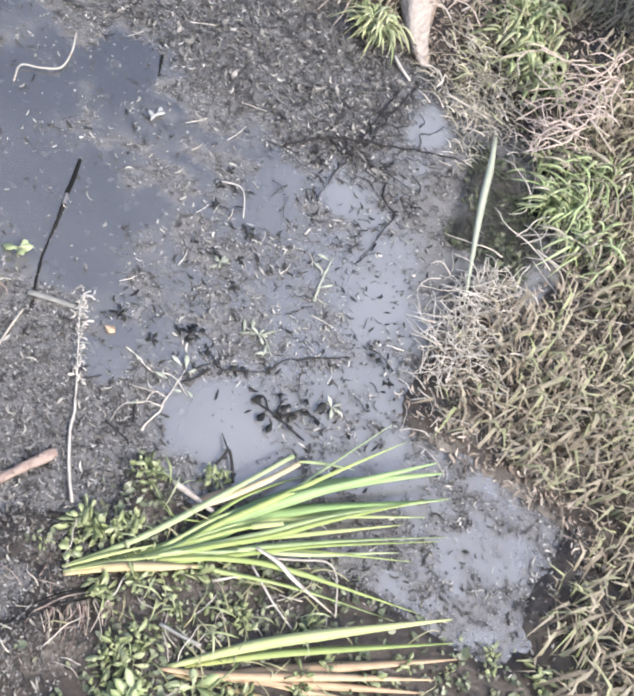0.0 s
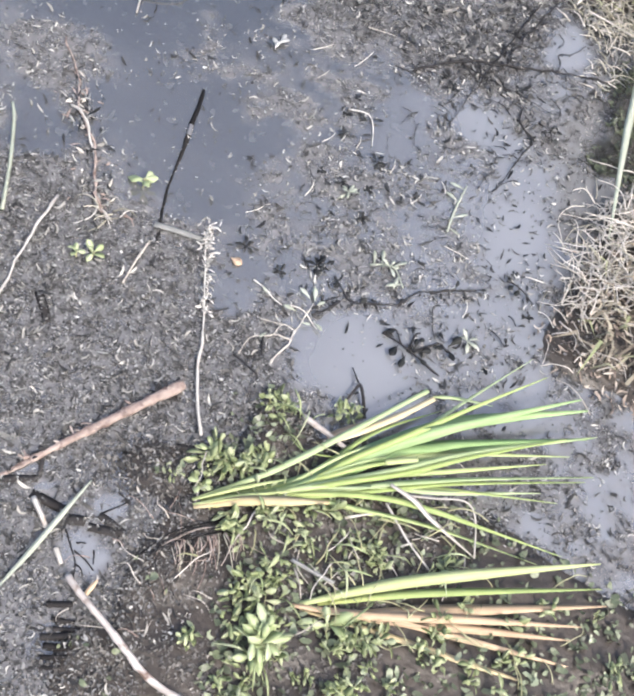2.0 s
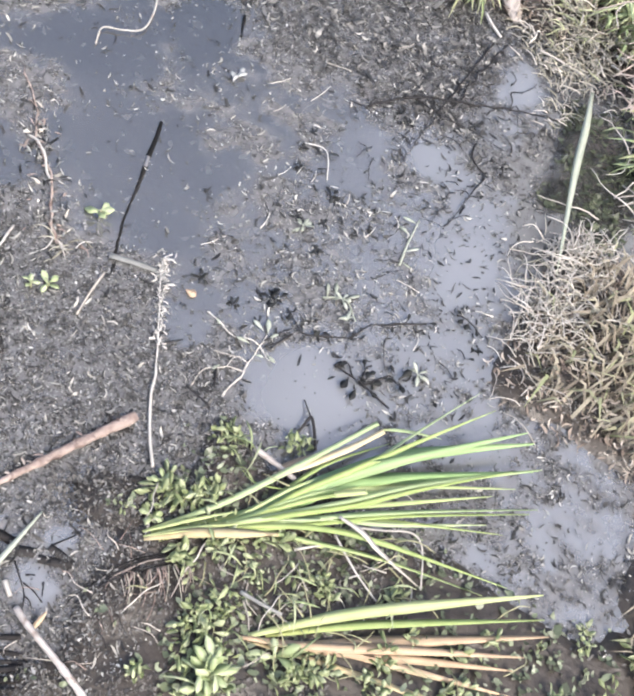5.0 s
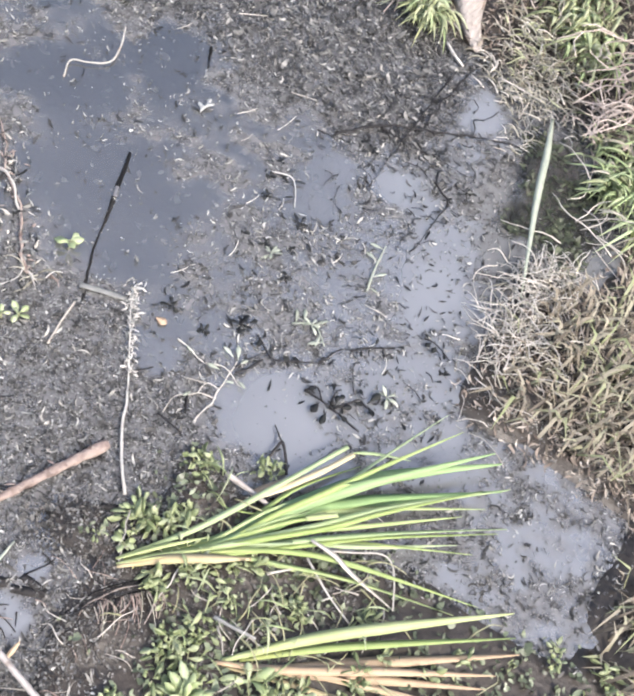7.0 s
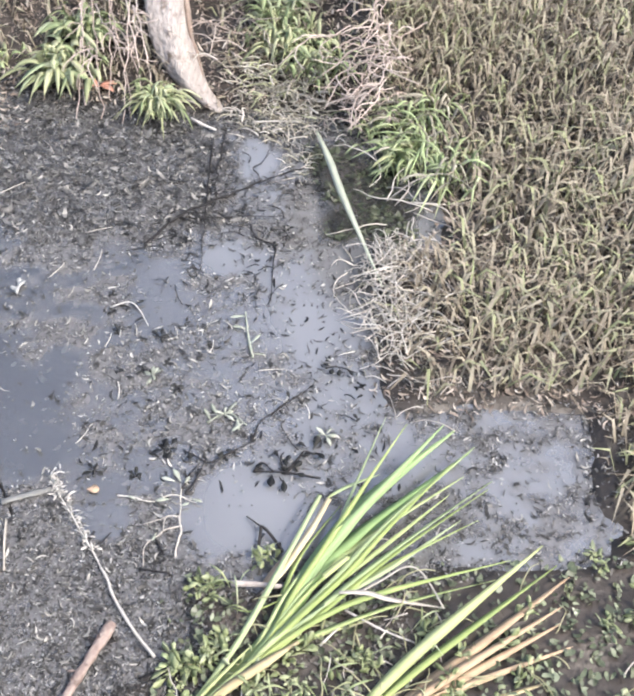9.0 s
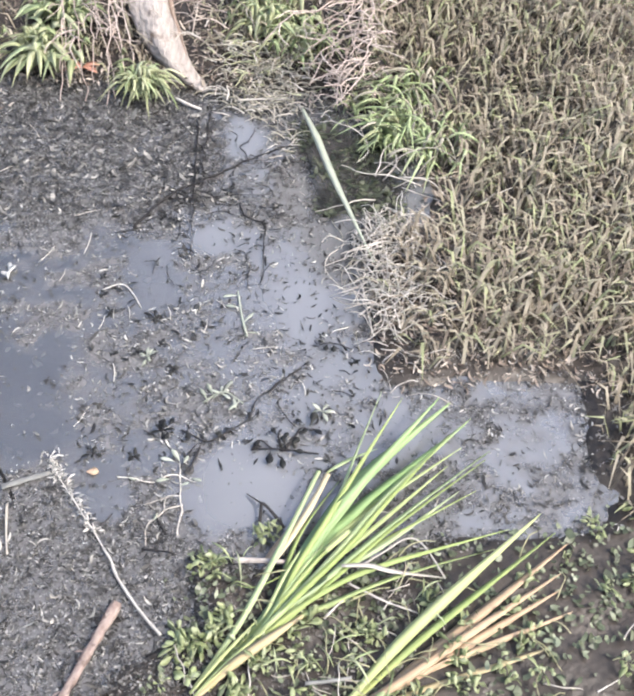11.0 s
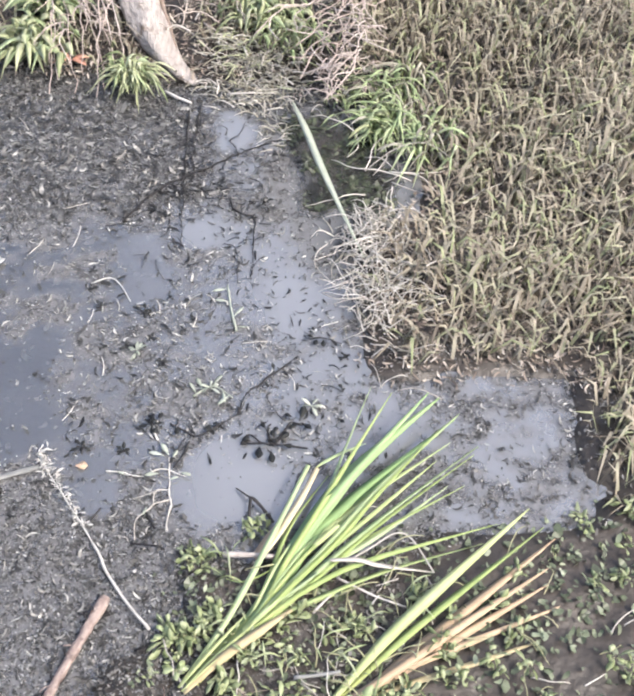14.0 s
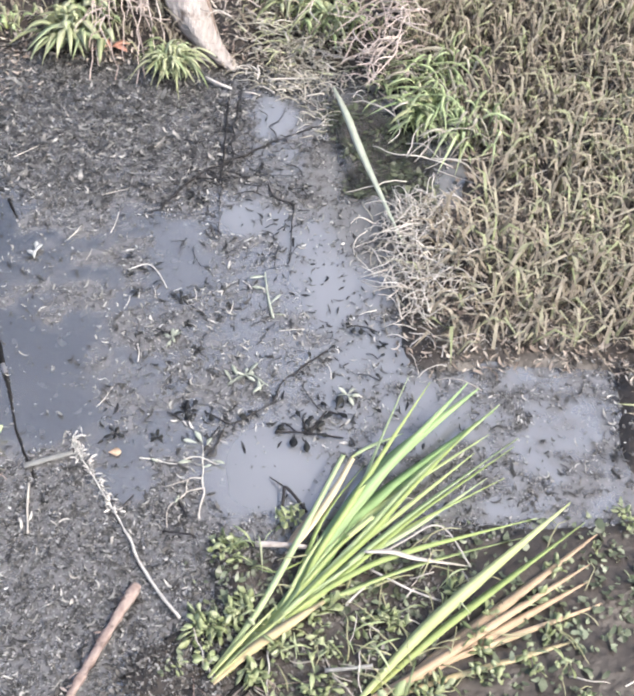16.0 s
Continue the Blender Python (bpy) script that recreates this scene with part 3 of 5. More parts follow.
litter("dark_crumbs", 100000, 14, lambda x, y: float_keep(x, y) * (1 - 0.6 * middle(x, y)) * (1 - 0.5 * soft(0.62 - y, 0.06)), (0.003, 0.009), (0.3, 0.8), (0.0006, 0.005), 0.3, LITTER_DARK, "fine black plant crumbs afloat on the pond", (-1.3, 0.8, 0.1, 2.9))
litter("mud_crumbs", 34000, 15, lambda x, y: 0.6 * (near_bank(x, y) > -0.02) * np.clip(0.6 + 0.6 * wave(x, y, 31.0, 0.5), 0.08, 1), (0.003, 0.012), (0.2, 0.6), (0.0008, 0.005), 0.3, MUD_CRUMB, "grey-brown crumbs of rotten leaf on wet mud", (-0.22, 0.5, 0.12, 0.98))
litter("dark_fibres", 30400, 7, lambda x, y: np.clip(float_keep(x, y) * (1 - 0.55 * middle(x, y)) + (0.05 + 0.11 * soft(x + 0.12, 0.16) * (y > 1.25)) * ((clearness(x, y) < 0.8) | ((x > 0.2) & (y > 1.5))), 0, 1) * (far_bank(x, y) < 0.03), (0.012, 0.034), (0.07, 0.2), (0.001, 0.006), 0.15, LITTER_DARK, "thin dark plant fibres afloat on the pond")
litter("dark_curls", 6200, 16, lambda x, y: ((0.08 + 0.16 * soft(x + 0.2, 0.2)) * middle(x, y) * (1 - 0.75 * clearness(x, y)) + 0.42 * float_keep(x, y) * soft(y - 2.1, 0.08)) * (far_bank(x, y) < 0.03), (0.013, 0.03), (0.13, 0.28), (0.002, 0.006), 0.2, LITTER_BLACK, "curled black leaf shreds afloat on the pond", (-1.2, 0.6, 1.15, 2.8))
litter("pale_curls", 5200, 17, lambda x, y: (0.34 * middle(x, y) * (1 - 0.9 * clearness(x, y)) + 0.25 * float_keep(x, y) * soft(y - 2.1, 0.08)) * (far_bank(x, y) < 0.03), (0.009, 0.021), (0.14, 0.3), (0.002, 0.007), 0.25, STRAW_BITS, "curled pale plant shreds afloat on the pond", (-1.2, 0.6, 1.15, 2.8))
litter("pale_fibres", 13000, 8, pale_keep, (0.009, 0.028), (0.1, 0.22), (0.003, 0.009), 0.2, STRAW_BITS, "thin pale plant fibres afloat on the pond")
litter("sunken_litter", 40000, 4, lambda x, y: np.clip(0.08 + mat_cover(x, y), 0, 1) * (near_bank(x, y) < 0) * (1 - clearness(x, y, BARE)), (0.012, 0.034), (0.3, 0.7), (-0.035, -0.012), 0.15, SUNK, "blurred sunken leaves under the water")
litter("weed_carpet", 22000, 5, lambda x, y: 0.24 * (1 - 0.9 * bare_mud(x, y)) * soft(near_bank(x, y) - 0.015 + 0.05 * wave(x, y, 13.0), 0.06) * np.clip(0.75 + 0.5 * wave(x, y, 15.0, 3.0), 0.3, 1),
       (0.012, 0.026), (0.35, 0.6), (0.002, 0.014), 0.5, WEED_CARPET, "carpet of small dull green weed leaves on mud", (-0.1, 1.3, 0.1, 1.2))

litter("drowned_leaves", 7000, 13, lambda x, y: 0.5 * clearness(x, y, BARE) * np.clip(0.6 + 0.6 * wave(x, y, 23.0, 1.0), 0.1, 1), (0.014, 0.034), (0.2, 0.4), (0.0005, 0.006), 0.25, DROWNED, "dull green leaves lying in dark water", (0.2, 0.9, 2.0, 2.7))
litter("brown_leaf_drift", 5000, 11, lambda x, y: 0.2 * soft(0.16 - np.hypot(x + 0.76, (y - 2.7) * 1.2) + 0.04 * wave(x, y, 25.0), 0.06), (0.01, 0.035), (0.1, 0.3), (0.003, 0.012), 0.3, BANK_LITTER, "brown dead leaves drifted against the bank", (-1.0, -0.5, 2.45, 2.95))
litter("bank_litter", 56000, 9, lambda x, y: soft(far_bank(x, y) - 0.02, 0.04) * np.clip(0.8 + 0.4 * wave(x, y, 12.0), 0.2, 1), (0.01, 0.034), (0.1, 0.3), (0.002, 0.02), 0.35, BANK_LITTER, "dry brown leaves and bits of straw on the bank", (-1.6, 1.6, 1.4, 3.8))


def afloat(x, y, lift=0.004):
    """The place at (x, y) on the water, or on the mud where that is higher."""
    return (x, y, max(float(ground_height(np.float64(x), np.float64(y))), 0.0) + lift)


# ---- weed sprigs ----
def sprig_kind(leaf_mat, stem_mat, seed, leaves=8, size=0.03, slim=0.42, height=0.03, lie=0.4, loose=0.0):
    """The pieces of one sprig: its stem and where its leaves sit; loose: how far the leaves stray from an even whorl."""
    rng = random.Random(seed)
    lean = rng.uniform(0, math.tau)
    top = Vector((math.cos(lean) * height * lie, math.sin(lean) * height * lie, height))
    stem = tube("stem", [(0, 0, -0.006), tuple(top * 0.5 + Vector((0.003, -0.002, 0))), tuple(top)], 0.0022, 0.0014, stem_mat, steps=2, sides=5, seed=seed)
    shapes = [leaf("leaf", size * f, size * f * slim * g, leaf_mat, curl=c, spoon=s) for f, g, c, s in ((1.0, 1.0, 0.25, 0.6), (0.8, 1.1, 0.45, 0.75), (0.62, 1.2, 0.1, 0.8), (1.15, 0.7, 0.35, 0.65), (0.5, 1.35, 0.3, 0.9))]
    poses = []
    for k in range(leaves):
        u = 0.35 + 0.65 * (k + 1) / leaves
        shape = shapes[0 if u < 0.7 else 1 if u < 0.92 else 2] if rng.random() > loose else rng.choice(shapes)
        stray = Vector((rng.gauss(0, 0.3), rng.gauss(0, 0.3), rng.uniform(-0.2, 0.2))) * size * loose
        poses.append((shape, Matrix.Translation(top * u + stray) @ pose(0, 0, 0, rng.uniform(-28, 28) * (1 + loose), -rng.uniform(-12, 46) - 15 * (u > 0.9),
                                                                        math.degrees(k * 2.4 + rng.uniform(-0.3, 0.3) * (1 + 3 * loose)))))
    return stem, poses


def sprig(kind, x, y, turn, scale, label, group="", category="weed", lift=0.0):
    ob = thing("weed_sprig", afloat(x, y, lift), label, category, group, turn, scale)
    stem, poses = kind
    part("stem", stem, ob)
    for me, m in poses:
        part("leaf", me, ob, at=m)
    return ob


GREEN_KINDS = [sprig_kind(WEED, WEED_STEM, s, leaves=n, size=z, slim=w, height=h, loose=0.85) for s, n, z, w, h in
               ((11, 8, 0.036, 0.44, 0.03), (12, 10, 0.032, 0.5, 0.035), (13, 7, 0.042, 0.38, 0.025), (14, 11, 0.028, 0.52, 0.04), (15, 9, 0.03, 0.34, 0.03), (16, 12, 0.024, 0.56, 0.03))]
PALE_KINDS = [sprig_kind(WEED_PALE, WEED_STEM, s, leaves=n, size=z, slim=0.5, height=0.02) for s, n, z in ((21, 6, 0.032), (22, 5, 0.026))]
DARK_KINDS = [sprig_kind(SHADE_LEAF, SHADE_TWIG, s, leaves=n, size=z, slim=0.36, height=0.012, lie=1.5) for s, n, z in ((31, 5, 0.04), (32, 7, 0.034))]
GREY_KINDS = [sprig_kind(SHOOT, SHOOT, s, leaves=n, size=z, slim=0.3, height=0.015) for s, n, z in ((23, 7, 0.04), (24, 6, 0.034))]
ROSETTE = sprig_kind(WEED_PALE, WEED_STEM, 41, leaves=28, size=0.044, slim=0.38, height=0.04, lie=0.1, loose=0.7)
PAIR = sprig_kind(WEED_PALE, WEED_STEM, 42, leaves=4, size=0.06, slim=0.45, height=0.02, lie=0.1)

sprig(ROSETTE, 0.276, 0.5, 20, 1.15, "leafy green rosette of weed growing on mud", category="weed")
sprig(PAIR, 0.372, 0.608, 65, 1.0, "weed with broad pale green leaves by dry reeds", category="weed")
sprig(PALE_KINDS[0], -0.516, 1.266, 40, 1.25, "young yellow-green sprig afloat in open water", "young sprigs")
sprig(PALE_KINDS[1], -0.498, 1.035, 10, 1.3, "young yellow-green sprig among grey litter", "young sprigs")
sprig(PALE_KINDS[1], -0.52, 1.01, 130, 1.0, "young yellow-green sprig among grey litter", "young sprigs")
sprig(PALE_KINDS[0], 0.0, 0.708, 0, 1.05, "pale green sprig beside the reed sheaf", "young sprigs")
sprig(PALE_KINDS[1], -0.025, 0.785, 70, 1.2, "pale green sprig beside the reed sheaf", "young sprigs")
sprig(GREY_KINDS[0], -0.108, 1.577, 100, 0.8, "grey-green leafy sprig afloat in the pool", "young sprigs")
sprig(GREY_KINDS[1], 0.083, 1.456, 30, 0.9, "grey-green leafy sprig afloat in the pool", "young sprigs")
sprig(GREY_KINDS[1], 0.34, 1.39, 0, 1.0, "grey-green leafy sprig afloat in the pool", "young sprigs")
CLUMPS = [  # where the weed stands thickest
    (-0.006, 0.759), (0.017, 0.775), (0.059, 0.787), (-0.02, 0.798), (0.154, 0.73), (0.172, 0.754), (0.105, 0.686), (0.134, 0.728), (0.219, 0.786), (0.258, 0.813),
    (0.256, 0.721), (0.338, 0.787), (0.367, 0.795), (0.214, 0.648), (0.259, 0.625), (0.229, 0.605), (0.208, 0.571), (0.186, 0.556), (0.251, 0.468), (0.297, 0.526),
    (0.433, 0.613), (0.46, 0.64), (0.415, 0.571), (0.275, 0.397), (0.447, 0.513), (0.477, 0.532), (0.045, 0.945), (0.064, 0.966), (0.166, 1.052), (0.196, 1.039),
    (0.035, 0.792), (0.063, 0.81), (0.125, 0.674), (0.402, 0.785), (0.23, 0.5), (0.26, 0.55), (0.31, 0.49), (0.18, 0.6), (0.1, 0.75), (0.09, 0.83)]
r = random.Random(71)
for k, (x, y) in enumerate(CLUMPS):
    for j in range(2):
        sprig(GREEN_KINDS[(k + 3 * j) % 6], x + r.gauss(0, 0.009), y + r.gauss(0, 0.009), r.uniform(0, 360), r.uniform(0.6, 1.05), "pale green weed sprig rooted in mud", "weed sprigs on mud")
for x, y in ((0.155, 0.446), (0.241, 0.404), (0.15, 0.432)):
    sprig(GREEN_KINDS[5], x, y, 900 * x, 0.8, "small yellow-green weed sprig on bare mud", "weed sprigs on mud")
rng = random.Random(7)
made = 0
while made < 130:
    x, y = rng.uniform(-0.05, 1.15), rng.uniform(0.2, 1.12)
    if float(near_bank(np.float64(x), np.float64(y))) < -0.015 or float(bare_mud(np.float64(x), np.float64(y))) > 0.4 or (x - 0.08) ** 2 + (y - 0.53) ** 2 < 0.014 or (y > 0.83 and x < 0.3 and rng.random() < 0.5):
        continue
    if x < 0.48 and y > 0.38 and rng.random() < 0.6:
        continue
    along = (x - 0.004) * 0.76 + (y - 0.672) * 0.65
    if along > 0.02 and abs((y - 0.672) * 0.76 - (x - 0.004) * 0.65) < 0.02 + 0.3 * along and along < 0.75:
        continue
    sprig(GREEN_KINDS[rng.randrange(6)], x, y, rng.uniform(0, 360), rng.uniform(0.35, 0.6) if x < 0.48 and y > 0.38 else rng.uniform(0.5, 1.1), "green weed sprig rooted in wet mud", "weed sprigs on mud")
    made += 1
made = 0
while made < 24:
    x, y = rng.uniform(-0.25, 0.5), rng.uniform(1.2, 2.3)
    if float(far_bank(np.float64(x), np.float64(y))) > -0.03 or float(clearness(np.float64(x), np.float64(y))) > 0.5:
        continue
    sprig(DARK_KINDS[rng.randrange(2)], x, y, rng.uniform(0, 360), rng.uniform(0.35, 0.75), "dark drooping weed sprig afloat in the pool", "dark sprigs in the pool", lift=-0.002)
    made += 1


STAR = sprig_kind(SHADE_LEAF, SHADE_TWIG, 43, leaves=7, size=0.058, slim=0.3, height=0.012, lie=0.4)
sprig(STAR, -0.065, 1.344, 80, 0.62, "small dark star of drooping leaves on open water", "dark sprigs in the pool", lift=-0.002)


def shoot(x, y, turn, points, leaves, leaf_me, stem_mat, thick, label, seed):
    """A trailing shoot that lies on the water, with leaves along it."""
    ob = thing("trailing_shoot", (x, y, 0.004), label, "weed", turn=turn)
    part("stem", tube("stem", points, thick, thick * 0.6, stem_mat, seed=seed, sides=6), ob)
    line, r = curve_points(points, 6), random.Random(seed)
    for k in range(leaves):
        p = line[int((k + 0.5) / leaves * len(line))]
        q = line[min(len(line) - 1, int((k + 0.5) / leaves * len(line)) + 1)]
        way = math.degrees(math.atan2(q.y - p.y, q.x - p.x))
        part("leaf", leaf_me, ob, at=Matrix.Translation(p) @ pose(0, 0, 0, r.uniform(-20, 20), r.uniform(-14, 10), way + r.choice((-1, 1)) * r.uniform(35, 95)))
    return ob


dark_slim = leaf("leaf", 0.034, 0.009, SHADE_LEAF, curl=0.15)
pale_leaf = leaf("leaf", 0.045, 0.011, SHOOT, curl=0.15)


def dark_plant(name, x, y, stems, leaves, label):
    """A plant on the water, its silhouette put into the dark colour: its stems, and leaves (place, turn, length, width)
    that droop from them.
    """
    ob = thing(name, (x, y, 0.004), label, "weed")
    for k, (thick, pts) in enumerate(stems):
        part("stem", tube("stem", [(p[0] - x, p[1] - y, 0.003 + 0.003 * (n % 2)) for n, p in enumerate(pts)], thick, thick * 0.7, SHADE_TWIG, steps=5, sides=6, rough=0.2, seed=510 + k, wobble=0.004), ob)
    for k, (px, py, turn, length, width) in enumerate(leaves):
        part("leaf", leaf("leaf", length, width, SHADE_LEAF, curl=0.15, spoon=0.85), ob, at=Matrix.Translation((px - x, py - y, 0.007)) @ pose(0, 0, 0, 12 * math.sin(k * 2.3), -9 + 4 * math.cos(k), turn))
    return ob


dark_plant("drooping_water_plant", 0.238, 1.279, [
    (0.0026, [(0.156, 1.278), (0.177, 1.302), (0.206, 1.283), (0.238, 1.275)]), (0.0028, [(0.156, 1.278), (0.198, 1.277), (0.238, 1.277)]), (0.0032, [(0.226, 1.278), (0.275, 1.266), (0.322, 1.261)]),
    (0.0028, [(0.229, 1.286), (0.222, 1.322), (0.232, 1.336)]), (0.0034, [(0.24, 1.279), (0.266, 1.314), (0.285, 1.339), (0.312, 1.33)]), (0.0016, [(0.227, 1.426), (0.234, 1.395), (0.268, 1.343)])],
    [(0.202, 1.27, 263, 0.038, 0.021), (0.229, 1.258, 272, 0.042, 0.017), (0.306, 1.336, -42, 0.036, 0.018), (0.305, 1.34, 68, 0.044, 0.019), (0.182, 1.303, 225, 0.028, 0.014), (0.22, 1.316, 120, 0.024, 0.012),
     (0.25, 1.284, 40, 0.034, 0.017), (0.24, 1.285, 105, 0.03, 0.014), (0.272, 1.322, 10, 0.026, 0.013), (0.255, 1.27, -20, 0.03, 0.013), (0.235, 1.3, 60, 0.026, 0.014), (0.29, 1.35, 150, 0.024, 0.011)],
    "dark drooping water plant with spoon-shaped leaves on open water")
dark_plant("trailing_water_plant", -0.016, 1.343, [
    (0.0026, [(-0.016, 1.343), (0.013, 1.324), (0.049, 1.305), (0.098, 1.333), (0.149, 1.368), (0.175, 1.427), (0.239, 1.487), (0.297, 1.534)]), (0.0034, [(0.031, 1.288), (0.014, 1.25), (-0.008, 1.217)]),
    (0.003, [(0.2, 1.45), (0.239, 1.487), (0.297, 1.534)]), (0.0018, [(0.239, 1.487), (0.25, 1.465)])],
    [(-0.004, 1.34, 285, 0.03, 0.013), (0.012, 1.322, 200, 0.02, 0.012), (0.084, 1.338, 245, 0.026, 0.016), (0.05, 1.306, 150, 0.022, 0.009), (-0.045, 1.345, 140, 0.034, 0.013), (-0.045, 1.34, 250, 0.03, 0.012),
     (-0.05, 1.35, 60, 0.03, 0.012), (0.15, 1.37, 80, 0.02, 0.008), (0.22, 1.47, -60, 0.026, 0.009), (0.25, 1.5, 100, 0.026, 0.01), (0.297, 1.534, 30, 0.024, 0.009), (0.11, 1.34, 190, 0.022, 0.01)],
    "dark trailing shoot with narrow leaves on the pool")
dark_plant("spoon_leaved_sprig", 0.4, 1.597, [(0.002, [(0.35, 1.612), (0.38, 1.615), (0.435, 1.596)]), (0.0018, [(0.372, 1.453), (0.4, 1.447), (0.426, 1.433)]), (0.0018, [(0.396, 1.52), (0.412, 1.517), (0.427, 1.507)])],
    [(0.372, 1.612, 250, 0.026, 0.015), (0.388, 1.61, 265, 0.03, 0.014), (0.41, 1.603, 300, 0.024, 0.01), (0.365, 1.615, 160, 0.02, 0.009), (0.425, 1.434, 120, 0.022, 0.01), (0.427, 1.507, 30, 0.02, 0.009)], "small dark spoon-leaved sprig beside the straw")
forked = thing("forked_water_shoot", (-0.021, 1.049, 0.005), "bleached forked water shoot with grey-green leaves", "weed")
for k, (pts, a) in enumerate((
        ([(0, 0), (0.01, 0.047), (0.005, 0.109), (0.004, 0.16), (0.005, 0.199)], 0.0032), ([(0.006, 0.078), (-0.025, 0.073), (-0.046, 0.055), (-0.063, 0.026), (-0.075, -0.021)], 0.0026),
        ([(0.005, 0.109), (-0.023, 0.101), (-0.046, 0.058)], 0.0024), ([(-0.146, 0.162), (-0.102, 0.148), (-0.054, 0.148)], 0.0024),
        ([(-0.038, 0.15), (-0.005, 0.16), (0.044, 0.146)], 0.0026))):
    part("stem", tube("stem", [(*p, 0.003 * (n % 2)) for n, p in enumerate(pts)], a * 0.75, a * 0.45, STRAW, steps=6, sides=6, rough=0.3, seed=540 + k, wobble=0.011), forked)
part("stem", tube("stem", [(0.005, 0.179, 0.003), (0.027, 0.225, 0.004), (0.043, 0.251, 0.002)], 0.0026, 0.0016, SHADE_TWIG, steps=4, seed=546), forked, "blackened upper stem")
for x, y, turn, size in ((0.003, 0.2, 120, 1.0), (-0.01, 0.2, 165, 0.9), (-0.02, 0.15, 190, 0.85), (0.01, 0.19, 60, 0.7), (-0.1, 0.148, 150, 0.5), (-0.046, 0.06, 250, 0.6), (0.03, 0.15, -20, 0.7), (0.004, 0.13, 20, 0.6)):
    part("leaf", leaf("leaf", 0.04 * size, 0.013 * size, SHOOT, curl=0.2), forked, at=Matrix.Translation((x, y, 0.004)) @ pose(0, 0, 0, 0, -8, turn))
shoot(0.156, 1.65, 0, [(0, 0, 0), (-0.012, 0.07, 0.004), (-0.02, 0.165, 0.004)], 4, pale_leaf, SHOOT, 0.004, "pale green water shoot afloat in the pool", 55)
shoot(0.04, 1.43, 0, [(0, 0, 0), (0.05, 0.03, 0.004), (0.1, -0.01, 0.004)], 5, pale_leaf, SHOOT, 0.003, "pale green water shoot afloat in the pool", 56)
shoot(-0.19, 1.83, 0, [(-0.05, 0.0, 0), (0, 0.015, 0.006), (0.03, -0.01, 0.004), (0.06, -0.07, 0.0)], 3, dark_slim, PALE_STICK, 0.0022, "curled pale root tangled with dark leaves", 57)


# ---- reed sheaves ----
def reed(sheaf, points, width, mat, blunt=0.0, twist=0.0):
    """One cut blade of a sheaf, through points of the place."""
    own = [Vector(p) - sheaf.location for p in points]
    part("reed_blade", blade("reed_blade", own, width, mat, twist=twist, base=0.4, blunt=blunt, fold=0.2), sheaf)


green = thing("reed_sheaf", (0.004, 0.675, 0.0), "sheaf of cut bright green reed blades on weed", "reeds")
reed(green, [(0.011, 0.672, 0.03), (0.115, 0.812, 0.045), (0.22, 0.999, 0.06), (0.312, 1.178, 0.06)], 0.0145, BLADE_GREY, 0.75)
reed(green, [(0.2, 0.955, 0.05), (0.236, 1.006, 0.058), (0.291, 1.091, 0.06), (0.333, 1.17, 0.058)], 0.0165, FOOT, 0.8)
reed(green, [(0.325, 1.168, 0.056), (0.352, 1.186, 0.06), (0.395, 1.212, 0.055), (0.46, 1.245, 0.045)], 0.0085, BLADE_GREY)
reed(green, [(0.03, 0.68, 0.03), (0.17, 0.82, 0.04), (0.262, 0.958, 0.052), (0.376, 1.112, 0.06), (0.496, 1.226, 0.065), (0.66, 1.37, 0.055)], 0.036, BLADE_DEEP, 0, 10)
reed(green, [(0.03, 0.68, 0.028), (0.18, 0.82, 0.036), (0.272, 0.95, 0.045), (0.39, 1.045, 0.052), (0.5, 1.145, 0.055), (0.7, 1.32, 0.045)], 0.034, BLADE_DEEP, 0, -10)
reed(green, [(0.035, 0.682, 0.03), (0.186, 0.814, 0.05), (0.331, 0.953, 0.068), (0.469, 1.096, 0.08), (0.7, 1.31, 0.07)], 0.0145, BLADE_GREY, 0, 15)
reed(green, [(0.035, 0.678, 0.03), (0.214, 0.812, 0.05), (0.336, 0.91, 0.06), (0.458, 1.009, 0.062), (0.72, 1.2, 0.05)], 0.0135, BLADE, 0, -15)
reed(green, [(0.019, 0.676, 0.025), (0.159, 0.819, 0.035), (0.217, 0.933, 0.04), (0.25, 1.017, 0.045), (0.265, 1.054, 0.045)], 0.0089, BLADE, 0.2)
reed(green, [(0.025, 0.682, 0.03), (0.183, 0.831, 0.045), (0.246, 0.932, 0.06), (0.321, 1.041, 0.075), (0.413, 1.181, 0.09), (0.534, 1.365, 0.09)], 0.0141, BLADE, 0, 25)
reed(green, [(0.031, 0.69, 0.025), (0.179, 0.823, 0.035), (0.265, 0.943, 0.05), (0.336, 1.069, 0.06), (0.404, 1.218, 0.07), (0.487, 1.4, 0.07)], 0.0096, BLADE_GREY, 0, -20)
reed(green, [(0.027, 0.679, 0.03), (0.18, 0.816, 0.045), (0.279, 0.976, 0.06), (0.347, 1.059, 0.075), (0.429, 1.15, 0.085), (0.63, 1.373, 0.075)], 0.0306, BLADE_DEEP, 0, 15)
reed(green, [(0.028, 0.677, 0.03), (0.198, 0.826, 0.04), (0.299, 0.985, 0.055), (0.377, 1.054, 0.065), (0.451, 1.113, 0.075), (0.686, 1.3, 0.055)], 0.0289, BLADE_DEEP, 0, -15)
reed(green, [(0.032, 0.689, 0.025), (0.195, 0.834, 0.035), (0.296, 0.975, 0.045), (0.378, 1.036, 0.055), (0.465, 1.098, 0.06), (0.669, 1.243, 0.04)], 0.0163, BLADE)
